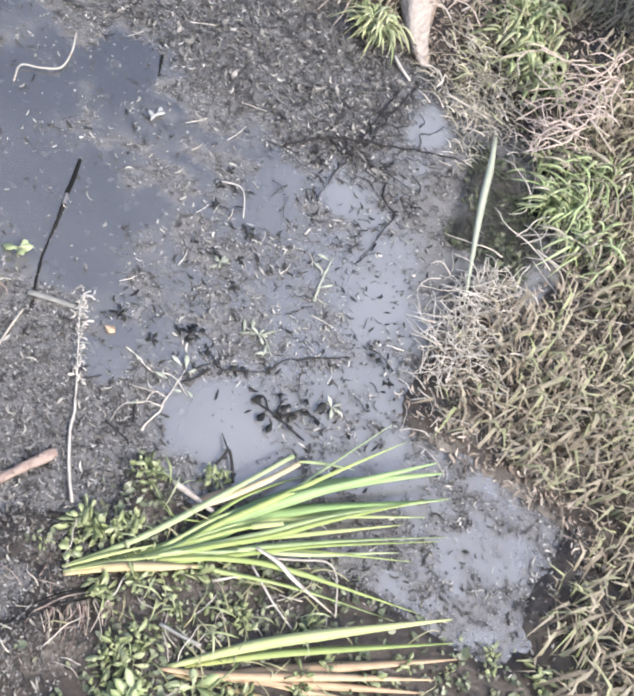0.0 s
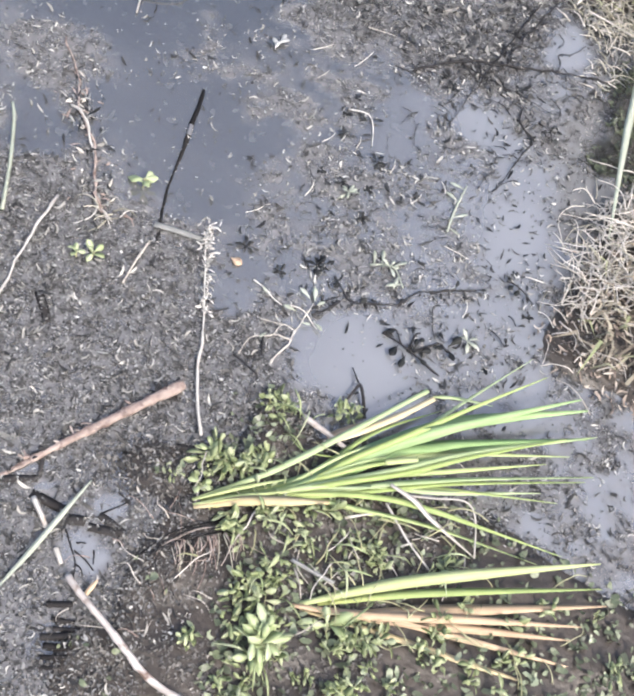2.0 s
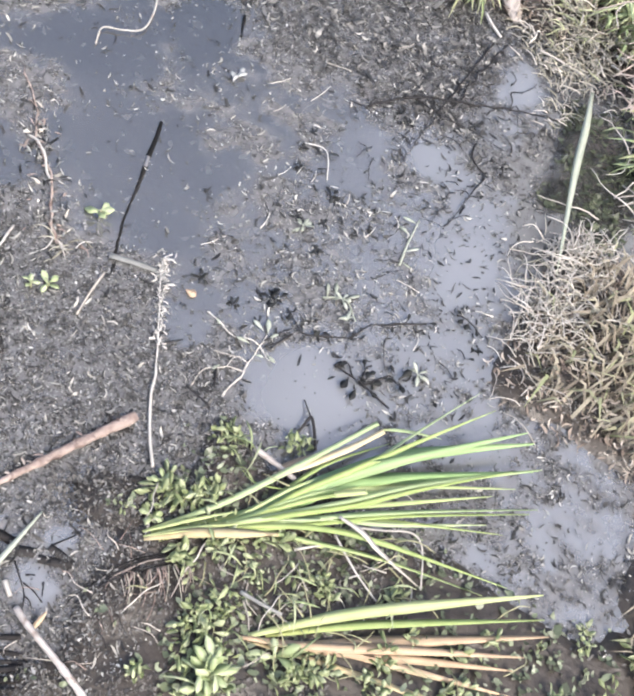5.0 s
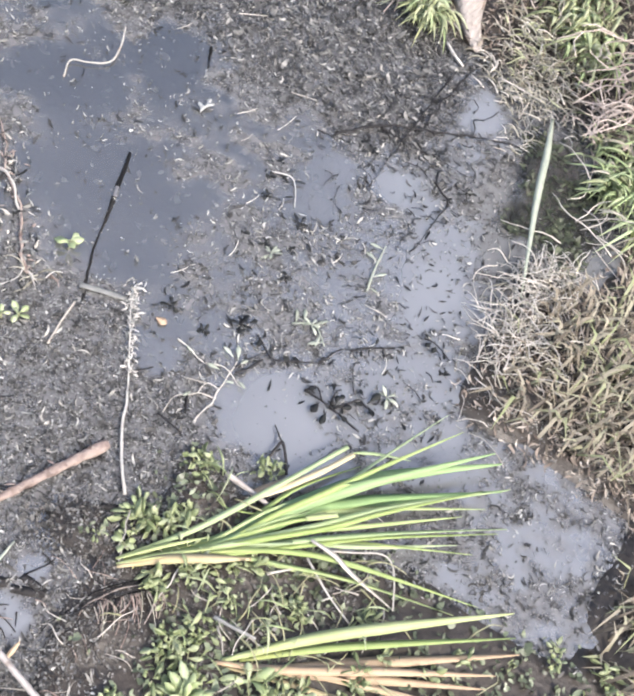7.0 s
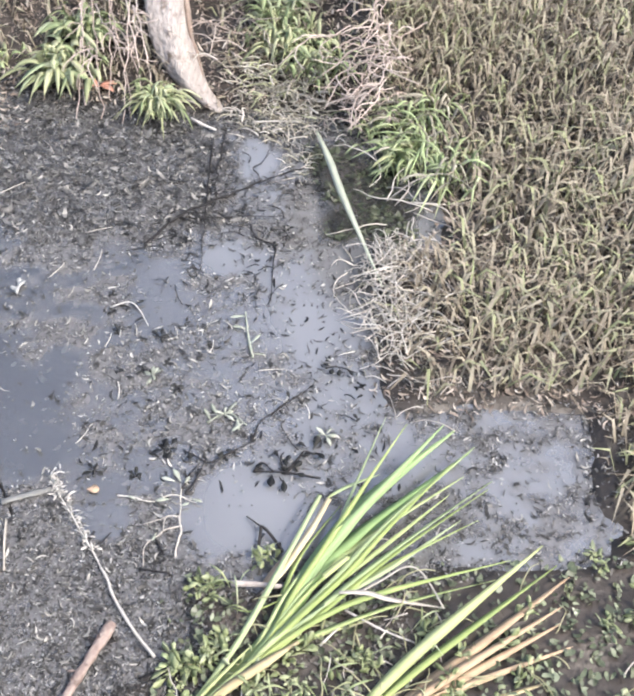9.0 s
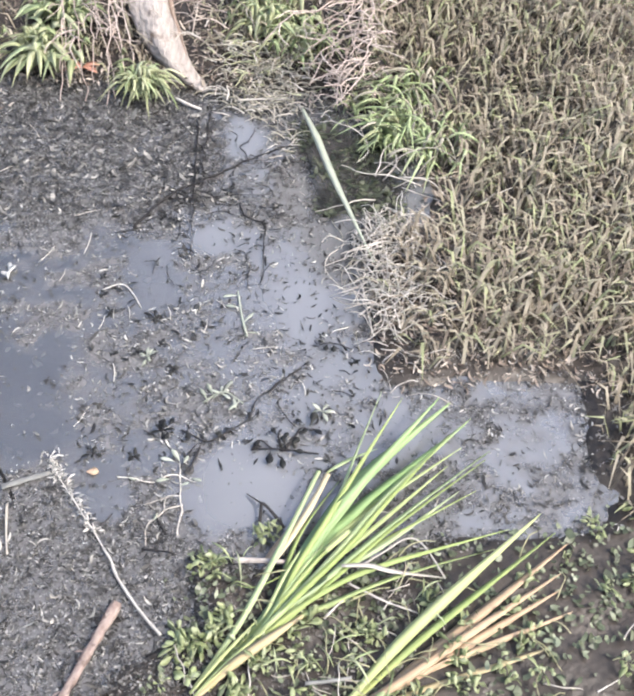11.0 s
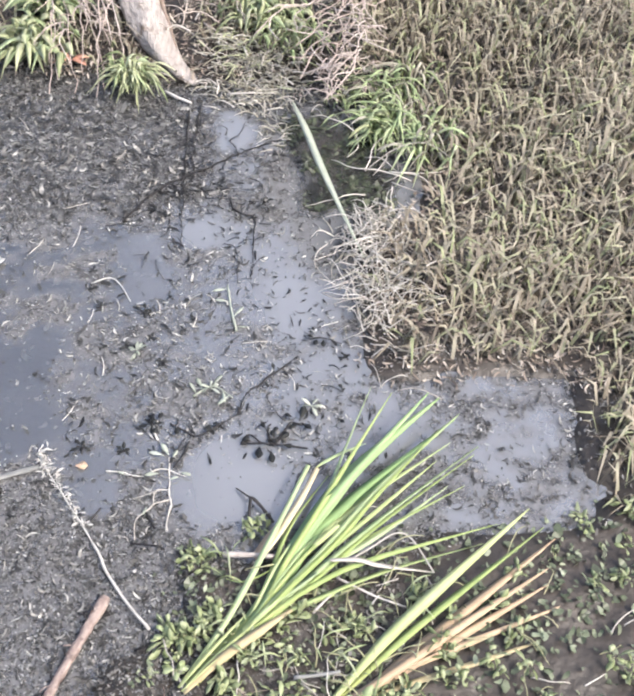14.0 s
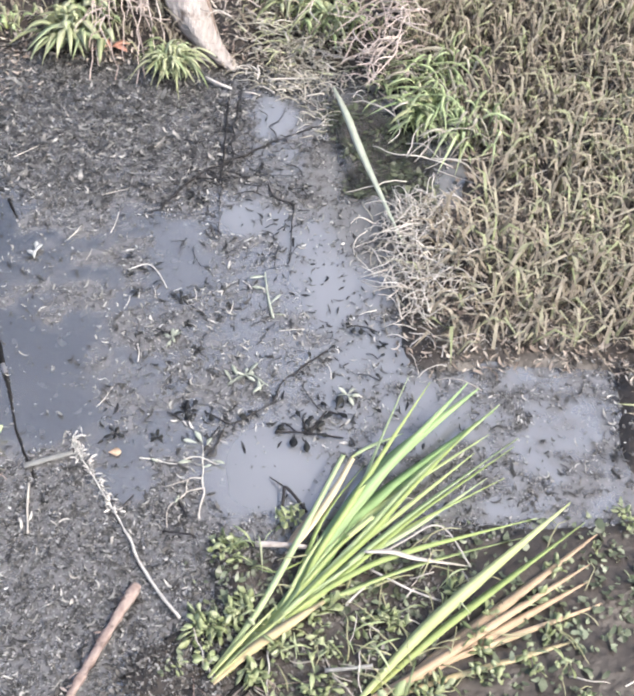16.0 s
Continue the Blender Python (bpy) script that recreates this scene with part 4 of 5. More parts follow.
reed(green, [(0.027, 0.679, 0.03), (0.169, 0.796, 0.045), (0.255, 0.873, 0.06), (0.361, 0.968, 0.07), (0.464, 1.076, 0.085), (0.637, 1.257, 0.075)], 0.0126, BLADE, 0, 30)
reed(green, [(0.035, 0.682, 0.03), (0.232, 0.839, 0.05), (0.339, 0.925, 0.065), (0.486, 1.033, 0.08), (0.728, 1.211, 0.07)], 0.0133, BLADE_GREY, 0, -25)
reed(green, [(0.03, 0.674, 0.03), (0.204, 0.811, 0.05), (0.337, 0.888, 0.06), (0.442, 0.927, 0.06), (0.534, 0.954, 0.055), (0.745, 1.016, 0.035)], 0.0126, BLADE, 0, 20)
reed(green, [(0.023, 0.668, 0.03), (0.193, 0.794, 0.045), (0.327, 0.851, 0.05), (0.451, 0.899, 0.045), (0.552, 0.929, 0.04), (0.705, 0.975, 0.02)], 0.0111, BLADE, 0, -30)
reed(green, [(0.024, 0.668, 0.025), (0.147, 0.764, 0.035), (0.247, 0.821, 0.035), (0.36, 0.864, 0.03), (0.416, 0.885, 0.03)], 0.0074, BLADE_YELLOW)
reed(green, [(0.042, 0.691, 0.025), (0.203, 0.818, 0.04), (0.313, 0.898, 0.05), (0.431, 0.98, 0.05), (0.514, 1.027, 0.05), (0.688, 1.126, 0.03)], 0.0104, BLADE)
reed(green, [(0.021, 0.66, 0.03), (0.097, 0.719, 0.052), (0.183, 0.774, 0.058), (0.25, 0.82, 0.05)], 0.021, FOOT, 0.4)
reed(green, [(0.017, 0.664, 0.03), (0.084, 0.721, 0.05), (0.17, 0.793, 0.055)], 0.0104, BLADE_YELLOW, 0.4)
reed(green, [(0.012, 0.672, 0.03), (0.075, 0.737, 0.048), (0.15, 0.81, 0.055)], 0.0089, BLADE_YELLOW, 0.4)
reed(green, [(0.223, 0.921, 0.05), (0.176, 0.903, 0.04), (0.141, 0.897, 0.035), (0.102, 0.912, 0.03)], 0.0044, BLADE)
r = random.Random(19)
for k in range(9):                                            # thin blades that fill the fan where it spreads
    a, l = radians(35 + 2.6 * k + r.uniform(-3, 3)), r.uniform(0.5, 0.85)
    c, d = math.cos(a), math.sin(a)
    reed(green, [(0.03 + 0.02 * r.random(), 0.675 + 0.02 * r.random(), 0.022), (0.02 + 0.33 * l * math.cos(0.75), 0.67 + 0.34 * l * math.sin(0.75), 0.035),
                 (0.02 + 0.68 * l * c, 0.67 + 0.68 * l * d, 0.045 + 0.02 * r.random()), (0.02 + l * c, 0.67 + l * d, 0.03)], r.uniform(0.006, 0.012), r.choice((BLADE, BLADE_GREY, BLADE_DEEP)), 0, r.uniform(-40, 40))
dry = thing("dry_reed_scrap", (0.178, 0.955, 0.03), "broad dry brown reed scrap under the sheaf", "reeds")
part("reed_blade", blade("reed_blade", [(0, 0, 0), (0.026, 0.034, 0.006), (0.062, 0.085, 0.008)], 0.024, BLADE_BROWN, blunt=0.7, base=0.8), dry)
cut = thing("cut_reed_blade", (0.306, 0.95, 0.09), "short cut yellow-green reed blade lying on the sheaf", "reeds")
part("reed_blade", blade("reed_blade", [(0, 0, 0), (0.028, 0.022, 0.004), (0.057, 0.046, 0.004)], 0.015, BLADE_YELLOW, blunt=0.9, base=0.95), cut)
yellowing = thing("yellowing_reed_sheaf", (0.305, 0.618, 0.0), "sheaf of yellowing and dry brown reed blades on weed", "reeds")
reed(yellowing, [(0.304, 0.612, 0.03), (0.44, 0.739, 0.055), (0.575, 0.844, 0.08), (0.812, 1.028, 0.08)], 0.025, BLADE_YELLOW, 0, 15)
reed(yellowing, [(0.335, 0.631, 0.03), (0.467, 0.735, 0.045), (0.594, 0.821, 0.06), (0.842, 0.989, 0.06)], 0.018, BLADE, 0, -20)
reed(yellowing, [(0.29, 0.6, 0.03), (0.423, 0.66, 0.04), (0.621, 0.773, 0.05), (0.838, 0.897, 0.04)], 0.019, BLADE_BROWN)
reed(yellowing, [(0.325, 0.614, 0.025), (0.477, 0.685, 0.03), (0.644, 0.742, 0.03), (0.881, 0.823, 0.02)], 0.015, BLADE_BROWN, 0, 25)
reed(yellowing, [(0.392, 0.647, 0.025), (0.517, 0.729, 0.035), (0.623, 0.801, 0.04), (0.871, 0.97, 0.04)], 0.028, BLADE_BROWN, 0, -15)
reed(yellowing, [(0.307, 0.611, 0.02), (0.46, 0.676, 0.03), (0.633, 0.762, 0.035), (0.83, 0.86, 0.035)], 0.02, BLADE_BROWN, 0, 10)
reed(yellowing, [(0.31, 0.605, 0.02), (0.48, 0.655, 0.024), (0.66, 0.7, 0.026), (0.8, 0.74, 0.02)], 0.013, FOOT)
lone = thing("lone_reed_blade", (0.37, 2.64, 0.03), "single faded green reed blade fallen over the shore", "reeds")
part("reed_blade", blade("reed_blade", [(0, 0, 0), (0.03, -0.2, 0.035), (0.065, -0.41, 0.045), (0.152, -0.775, 0.035)], 0.024, FADED, base=0.4), lone)
broken = thing("broken_reed_blade", (-0.18, 0.598, 0.012), "grey-green broken reed blade on litter", "reeds")
part("reed_blade", blade("reed_blade", [(0, 0, 0), (-0.004, -0.1, 0.012), (-0.01, -0.2, 0.01), (-0.02, -0.29, 0)], 0.0115, FADED, base=0.3), broken)


# ---- sticks, stalks and straws ----
def stick(name, points, thick, thin, mat, label, category="stick", lift=0.006, **more):
    """A loose stick through points (x, y, height over the water)."""
    x, y = points[0][:2]
    ob = thing(name, afloat(x, y, lift), label, category)
    own = [(p[0] - x, p[1] - y, p[2]) for p in points]
    part("stalk", tube("stalk", own, thick, thin, mat, **more), ob)
    return ob


stick("brown_reed_stalk", [(-0.147, 0.884, 0.01), (-0.195, 0.785, 0.012), (-0.243, 0.69, 0.008), (-0.29, 0.595, 0.002), (-0.336, 0.5, -0.006)], 0.013, 0.0048, BARK, "peeling brown reed stalk half sunk in litter", rough=0.2, flat=0.6, sides=10, steps=8, seed=3)
brown = bpy.data.objects["brown_reed_stalk"]
r = random.Random(33)
for k in range(26):
    u = r.uniform(0.02, 1)
    p = Vector((-0.187 * u + r.uniform(-0.006, 0.002), -0.38 * u + r.uniform(0, 0.01), 0.016 * (1 - u)))
    part("bark_shred", leaf("bark_shred", r.uniform(0.012, 0.03), r.uniform(0.004, 0.008), r.choice((SHADE_TWIG, BARK, TWIG)), curl=0.3), brown, at=Matrix.Translation(p) @ pose(0, 0, 0, r.uniform(-30, 30), r.uniform(-20, 10), r.uniform(100, 260)))
bent = stick("bent_pale_stalk", [(-0.105, 0.414, 0.012), (-0.055, 0.394, 0.028), (0.04, 0.364, 0.038), (0.128, 0.337, 0.034), (0.24, 0.334, 0.03)], 0.0074, 0.0068, WEATHERED, "bleached jointed reed stalk lying on mud", rough=0.16, sides=9, steps=7, seed=4)
part("side_shoot", blade("side_shoot", [(0.05, -0.02, 0.012), (0.052, 0.002, 0.02), (0.054, 0.024, 0.022)], 0.01, BLADE_BROWN), bent, "orange-brown side shoot")
stick("pale_reed_scrap", [(-0.251, 0.505, 0.006), (-0.22, 0.486, 0.008), (-0.195, 0.47, 0.004)], 0.006, 0.005, PALE_STICK, "short bleached reed scrap on litter", seed=5)
stick("pale_reed_scrap", [(-0.155, 0.447, 0.004), (-0.14, 0.436, 0.006), (-0.128, 0.428, 0.003)], 0.006, 0.005, PALE_STICK, "short bleached reed scrap on litter", seed=6)
stick("pale_stalk", [(-0.052, 0.805, 0.012), (-0.1, 0.865, 0.012), (-0.15, 0.945, 0.008), (-0.168, 0.99, 0.006), (-0.186, 1.02, 0.006)], 0.004, 0.003, PALE_STICK, "bleached curved weed stalk rising from a sprig", seed=7)
mossy = stick("ragged_stalk", [(-0.185, 1.02, 0.004), (-0.205, 1.055, 0.006), (-0.262, 1.148, 0.008), (-0.3, 1.21, 0.008), (-0.325, 1.262, 0.008), (-0.318, 1.288, 0.006)], 0.0019, 0.0017, PALE_STICK, "bleached ragged stalk with shreds along it", rough=0.4, steps=8, seed=8)
r = random.Random(81)
ragged = curve_points([(0, 0, 0), (-0.035, 0.06, 0.002), (-0.07, 0.118, 0.004), (-0.1, 0.168, 0.004), (-0.128, 0.216, 0.004), (-0.138, 0.262, 0.002)], 12)
for k in range(110):
    u = (0.15 + 0.85 * k / 110) * (len(ragged) - 1)
    p = ragged[int(u)] + Vector((r.gauss(0, 0.0065), r.gauss(0, 0.0065), r.uniform(0.002, 0.008)))
    part("shred", leaf("shred", r.uniform(0.009, 0.024), r.uniform(0.003, 0.0065), r.choice((PALE_STICK, PALE_STICK, PALE_STICK, DULL_REED)), curl=r.uniform(-0.4, 0.7)), mossy, at=Matrix.Translation(p) @ pose(0, 0, 0, r.uniform(-40, 40), r.uniform(-30, 20), r.uniform(0, 360)))
stick("flat_reed", [(-0.432, 1.193, 0.002), (-0.375, 1.212, 0.003), (-0.322, 1.228, 0.002)], 0.0085, 0.008, DULL_REED, "grey flat reed scrap across the water", flat=0.3, seed=9)
stick("thin_dry_stalk", [(-0.413, 1.145, 0.004), (-0.407, 1.08, 0.004), (-0.397, 1.015, 0.002)], 0.003, 0.0025, STRAW, "thin dry stalk in grey litter", seed=10)
stick("pale_green_stalk", [(-0.718, 1.007, 0.004), (-0.78, 1.115, 0.006), (-0.855, 1.228, 0.005), (-0.89, 1.268, 0.003)], 0.0048, 0.004, SHOOT, "pale green bent reed stalk afloat", seed=11)
stick("dry_forked_stalk", [(-0.648, 1.118, 0.003), (-0.622, 0.975, 0.008), (-0.592, 0.85, 0.006), (-0.555, 0.7, 0.003)], 0.0034, 0.0026, PALE_STICK, "long thin bleached stalk on litter", seed=12, wobble=0.01, steps=6)
stick("curved_root", [(-0.83, 1.998, 0.002), (-0.796, 1.922, 0.004), (-0.784, 1.85, 0.004), (-0.823, 1.808, 0.004), (-0.864, 1.778, 0.004), (-0.845, 1.72, 0.0)], 0.003, 0.0026, PALE_STICK, "pale looped root curving through open water", seed=13, steps=5)
dark = stick("dark_reed_stalk", [(-0.568, 1.622, 0.001), (-0.546, 1.559, 0.002), (-0.53, 1.503, 0.002)], 0.0045, 0.0068, POLE, "long black wet reed stalk in open water", seed=14, flat=0.5, rough=0.05, lift=0.001)
part("collar", tube("collar", [(0.038, -0.119, 0.002), (0.044, -0.134, 0.003), (0.05, -0.151, 0.002)], 0.0062, 0.0062, GREY_PEEL, seed=17, flat=0.5), dark, "grey peeled stretch")
part("stalk", tube("stalk", [(0.05, -0.151, 0.001), (0.071, -0.215, 0.002), (0.085, -0.265, 0.001)], 0.0062, 0.0022, POLE, seed=15, flat=0.5), dark)
part("stalk", tube("stalk", [(0.085, -0.265, 0.001), (0.102, -0.32, 0.001), (0.137, -0.402, 0.001), (0.169, -0.461, 0.0)], 0.0022, 0.0042, POLE, seed=16, flat=0.5, wobble=0.004), dark)
stick("dark_reed_tip", [(-0.607, 2.113, 0.001), (-0.59, 2.075, 0.002), (-0.572, 2.035, 0.001)], 0.005, 0.001, POLE, "short black reed tip in open water", seed=18)
stick("dark_bent_twig", [(0.008, 0.983, 0.008), (0.035, 0.99, 0.012), (0.07, 0.981, 0.012), (0.108, 0.969, 0.012)], 0.0046, 0.0042, SHADE_TWIG, "dark wet twig at the weed edge", seed=19)
stick("bleached_twig", [(0.106, 0.969, 0.02), (0.171, 0.962, 0.026), (0.225, 0.955, 0.026)], 0.007, 0.006, WEATHERED, "thick bleached twig under the reed sheaf", seed=20)
stick("dark_straight_twig", [(-0.101, 1.015, 0.004), (-0.06, 1.008, 0.005), (-0.03, 1.004, 0.004)], 0.0025, 0.002, SHADE_TWIG, "thin dark twig on the water", seed=21)
arch = stick("dark_forked_twig", [(0.167, 1.062, 0.002), (0.172, 1.1, 0.014), (0.176, 1.116, 0.016), (0.198, 1.093, 0.012), (0.224, 1.055, 0.004)], 0.0034, 0.0042, SHADE_TWIG, "dark forked twig arching at the weed edge", seed=22, steps=6)
part("fork", tube("fork", [(0.008, 0.054, 0.014), (-0.008, 0.07, 0.01), (-0.026, 0.09, 0.002)], 0.0024, 0.0016, SHADE_TWIG, seed=23), arch)
stick("white_straw", [(0.296, 0.817, 0.012), (0.32, 0.837, 0.02), (0.352, 0.869, 0.014)], 0.0032, 0.0022, PALE_STICK, "short white broken straw over dark weed", seed=24)
stick("folded_straw", [(0.386, 0.932, 0.03), (0.441, 0.961, 0.034), (0.498, 0.992, 0.036), (0.536, 0.975, 0.03), (0.575, 0.9, 0.015)], 0.0025, 0.0021, PALE_STICK, "thin folded white straw under the sheaf", seed=25)
stick("kinked_straw", [(0.354, 0.894, 0.02), (0.395, 0.868, 0.022), (0.438, 0.845, 0.018), (0.501, 0.822, 0.01)], 0.0029, 0.0021, PALE_STICK, "kinked pale straw over dark weed", seed=26)
flat_pale = thing("bleached_reed_blade", (0.34, 0.92, 0.075), "broad bleached reed blade under the sheaf", "reeds")
part("reed_blade", blade("reed_blade", [(0, 0, 0), (0.06, -0.002, 0.0), (0.114, -0.008, -0.02), (0.238, -0.015, -0.05)], 0.012, STRAW), flat_pale)
stick("grey_forked_twig", [(0.244, 0.67, 0.03), (0.29, 0.672, 0.03), (0.34, 0.677, 0.03)], 0.0045, 0.0035, DULL_REED, "grey twig half hidden under dry reeds", seed=27)
stick("white_twig", [(-0.052, 2.71, 0.006), (-0.01, 2.668, 0.012), (0.035, 2.648, 0.006)], 0.006, 0.004, PALE_STICK, "short bleached twig at the foot of the driftwood", seed=28)
stick("white_twig", [(0.155, 2.68, 0.02), (0.24, 2.682, 0.024), (0.32, 2.688, 0.02)], 0.004, 0.003, PALE_STICK, "thin bleached twig along the shore", seed=29)
dead = stick("dead_brown_stem", [(-0.925, 1.525, 0.0), (-0.811, 1.426, 0.003), (-0.761, 1.357, 0.012), (-0.715, 1.315, 0.014), (-0.677, 1.286, 0.012), (-0.631, 1.236, 0.01), (-0.59, 1.18, 0.004), (-0.545, 1.15, 0.002)], 0.0022, 0.0036, BARK, "dead brown water-weed stem with withered leaves", seed=30, steps=6, rough=0.4, wobble=0.014)
part("stalk", tube("stalk", [(0.14, -0.17, 0.004), (0.2, -0.19, 0.016), (0.245, -0.235, 0.012), (0.29, -0.28, 0.004)], 0.0035, 0.003, PALE_STICK, steps=6, rough=0.25, seed=301, wobble=0.008), dead, "bleached side stem")
for k in range(120):
    u = 0.25 + 0.75 * r.random()
    p = Vector((0.38 * u + r.gauss(0, 0.028), -0.375 * u + r.gauss(0, 0.028), r.uniform(0.002, 0.008)))
    part("withered_leaf", leaf("withered_leaf", r.uniform(0.012, 0.032), r.uniform(0.003, 0.007), r.choice((BARK, DULL_REED, SHADE_LEAF, STRAW, DULL_REED, SHADE_LEAF)), curl=r.uniform(-0.3, 0.8)), dead, at=Matrix.Translation(p) @ pose(0, 0, 0, r.uniform(-40, 40), r.uniform(-30, 20), r.uniform(0, 360)))
for x, y, turn, l in ((0.04, 1.66, 80, 0.05), (-0.19, 1.5, 95, 0.06), (-0.24, 1.68, 75, 0.05), (-0.16, 1.72, 100, 0.045), (0.17, 1.6, 5, 0.07), (-0.42, 1.94, 60, 0.07),
                      (-0.36, 1.86, 75, 0.05), (0.3, 1.44, 100, 0.05), (-0.05, 1.71, 100, 0.05), (-0.34, 2.13, 20, 0.08), (-0.3, 1.97, 80, 0.09), (-0.62, 2.3, 40, 0.09),
                      (-0.2, 2.35, 60, 0.06), (-0.48, 2.5, 120, 0.08), (-0.72, 2.1, 70, 0.06), (0.1, 1.75, 130, 0.04), (-0.28, 1.36, 60, 0.05), (-0.1, 1.13, 20, 0.07)):
    a = radians(turn)
    stick("floating_straw", [(x, y, 0.003), (x + 0.5 * l * math.cos(a) + 0.004, y + 0.5 * l * math.sin(a), 0.005), (x + l * math.cos(a), y + l * math.sin(a), 0.003)], 0.0013, 0.0009, STRAW, "short pale straw floating among leaf scraps", "straw", seed=int(abs(x) * 900))


# Black strips laid where reeds are mirrored darkly between the litter.
for x, y, turn, l, w in ((-0.262, 0.512, 6, 0.075, 0.02), (-0.172, 0.51, 25, 0.035, 0.022), (-0.127, 0.55, -4, 0.062, 0.016), (-0.13, 0.518, 22, 0.07, 0.018), (-0.335, 0.498, 35, 0.08, 0.016), (-0.25, 0.48, 8, 0.04, 0.008),
                         (-0.107, 0.352, 32, 0.05, 0.012), (-0.083, 0.335, 24, 0.045, 0.008), (-0.07, 0.322, 28, 0.05, 0.009), (-0.08, 0.298, 34, 0.055, 0.013), (-0.066, 0.288, 26, 0.05, 0.012), (-0.058, 0.268, 30, 0.05, 0.009), (-0.048, 0.252, 30, 0.04, 0.006),
                         (-0.53, 0.89, -40, 0.08, 0.02), (-0.2, 0.83, 20, 0.07, 0.012), (-0.08, 0.76, 30, 0.09, 0.014), (-0.3, 0.6, -60, 0.06, 0.01)):
    a = radians(turn)
    ends = [afloat(x + u * l * math.cos(a), y + u * l * math.sin(a), 0.003 if y > 0.4 else 0.0055)[2] for u in (0, 0.5, 1)]
    sunk = thing("dark_reed_strip", (x, y, ends[0]), "black strip standing in for a dark reed reflection", "reeds")
    part("reed_blade", blade("reed_blade", [(0, 0, 0), (l * 0.5 * math.cos(a) + 0.002, l * 0.5 * math.sin(a), ends[1] - ends[0] + 0.001), (l * math.cos(a), l * math.sin(a), ends[2] - ends[0])], w, STRIP_BLACK, blunt=0.92, base=0.95, steps=4, fold=0.05), sunk)


# Mirrored twigs, modelled as thin black lines on the pool.
pool_twigs = thing("twig_reflections", (-0.118, 0.455, 0.002), "thin black strokes for twigs mirrored in a small pool", "twigs")
for k, pts in enumerate(([(-0.046, 0.036), (0, 0), (0.026, -0.036)], [(-0.005, 0.01), (0.02, 0.006), (0.046, -0.002)], [(-0.01, 0.024), (-0.002, 0.03), (0.005, 0.033)], [(0.025, 0.028), (0.034, 0.018), (0.041, 0.006)],
                         [(0.01, -0.014), (0.026, -0.016), (0.04, -0.022)], [(-0.003, 0.104), (0.017, 0.138), (0.025, 0.158)], [(-0.002, 0.157), (0.012, 0.155), (0.027, 0.148)])):
    part("twig", tube("twig", [(*p, 0.001) for p in pts], 0.0017, 0.001, POLE, steps=5, sides=5, rough=0.25, seed=560 + k, wobble=0.006), pool_twigs)
for k, pts in enumerate(([(-0.201, 1.074), (-0.186, 1.09), (-0.172, 1.109)], [(-0.218, 1.092), (-0.214, 1.103), (-0.209, 1.113)], [(-0.072, 1.099), (-0.06, 1.076), (-0.047, 1.05)])):
    stick("dark_bent_twig", [(*p, 0.003) for p in pts], 0.003, 0.002, SHADE_TWIG, "short black twig in the shallow water", seed=570 + k)
strands = thing("rotten_stem_bundle", (0.088, 0.66, 0.017), "bundle of dark rotten stems lying on mud", "stalks")
for k in range(5):
    o = 0.005 * (k - 2)
    part("stem", tube("stem", [(o, -o, 0.008), (-0.055 + o, -0.06 - 0.6 * o, 0.006), (-0.079 + 1.6 * o, -0.115, 0.0), (-0.091 + 3 * o, -0.183 + 0.01 * k, -0.012)], 0.0016, 0.001, (POLE, SHADE_TWIG, TWIG, SHADE_TWIG, POLE)[k], steps=6, sides=5, rough=0.2, seed=580 + k, wobble=0.008), strands)


# ---- mirror image of a bare branch, built as dark twigs ----
branch = thing("mirrored_branch", (0.062, 2.635, 0.002), "dark twigs standing in for a mirrored bare branch", "branch")
for pts, a, b in (
        ([(-0.036, -0.02), (-0.048, -0.35), (-0.06, -0.69)], 0.006, 0.002), ([(0, 0), (-0.016, -0.2), (-0.03, -0.37)], 0.006, 0.003),
        ([(0.28, -0.165), (0.12, -0.25), (0.04, -0.305), (-0.11, -0.41), (-0.23, -0.56)], 0.004, 0.006), ([(-0.14, -0.43), (0.0, -0.425), (0.17, -0.41)], 0.003, 0.002),
        ([(-0.275, -0.575), (-0.2, -0.58), (-0.125, -0.582)], 0.003, 0.002), ([(0.165, -0.56), (0.15, -0.66), (0.143, -0.79)], 0.0035, 0.0025),
        ([(0.143, -0.79), (0.11, -0.8), (0.07, -0.81)], 0.002, 0.001), ([(0.12, -0.25), (0.1, -0.18), (0.13, -0.14), (0.15, -0.08)], 0.004, 0.002),
        ([(-0.03, -0.3), (0.03, -0.36), (0.02, -0.43)], 0.003, 0.0015),
        ([(0.09, -0.45), (0.11, -0.52), (0.16, -0.54)], 0.006, 0.004), ([(-0.09, -0.38), (-0.13, -0.48), (-0.2, -0.5)], 0.002, 0.001)):
    part("twig", tube("twig", [(*p, 0.006 + 0.003 * (k % 2)) for k, p in enumerate(pts)], a * 0.58, b * 0.6, SHADE_TWIG, steps=8, rough=0.25, wobble=0.012, seed=int(a * 1e5) + len(pts)), branch)
r = random.Random(90)
for k in range(46):
    x, y, a, l = r.uniform(-0.25, 0.25), r.uniform(-0.75, -0.05), r.uniform(0, math.tau), r.uniform(0.03, 0.09)
    part("twig", tube("twig", [(x, y, 0.005), (x + l * 0.5 * math.cos(a) + 0.006, y + l * 0.5 * math.sin(a), 0.009), (x + l * math.cos(a + 0.3), y + l * math.sin(a + 0.3), 0.005)], 0.0018, 0.001, SHADE_TWIG, steps=3, sides=5, seed=k), branch)


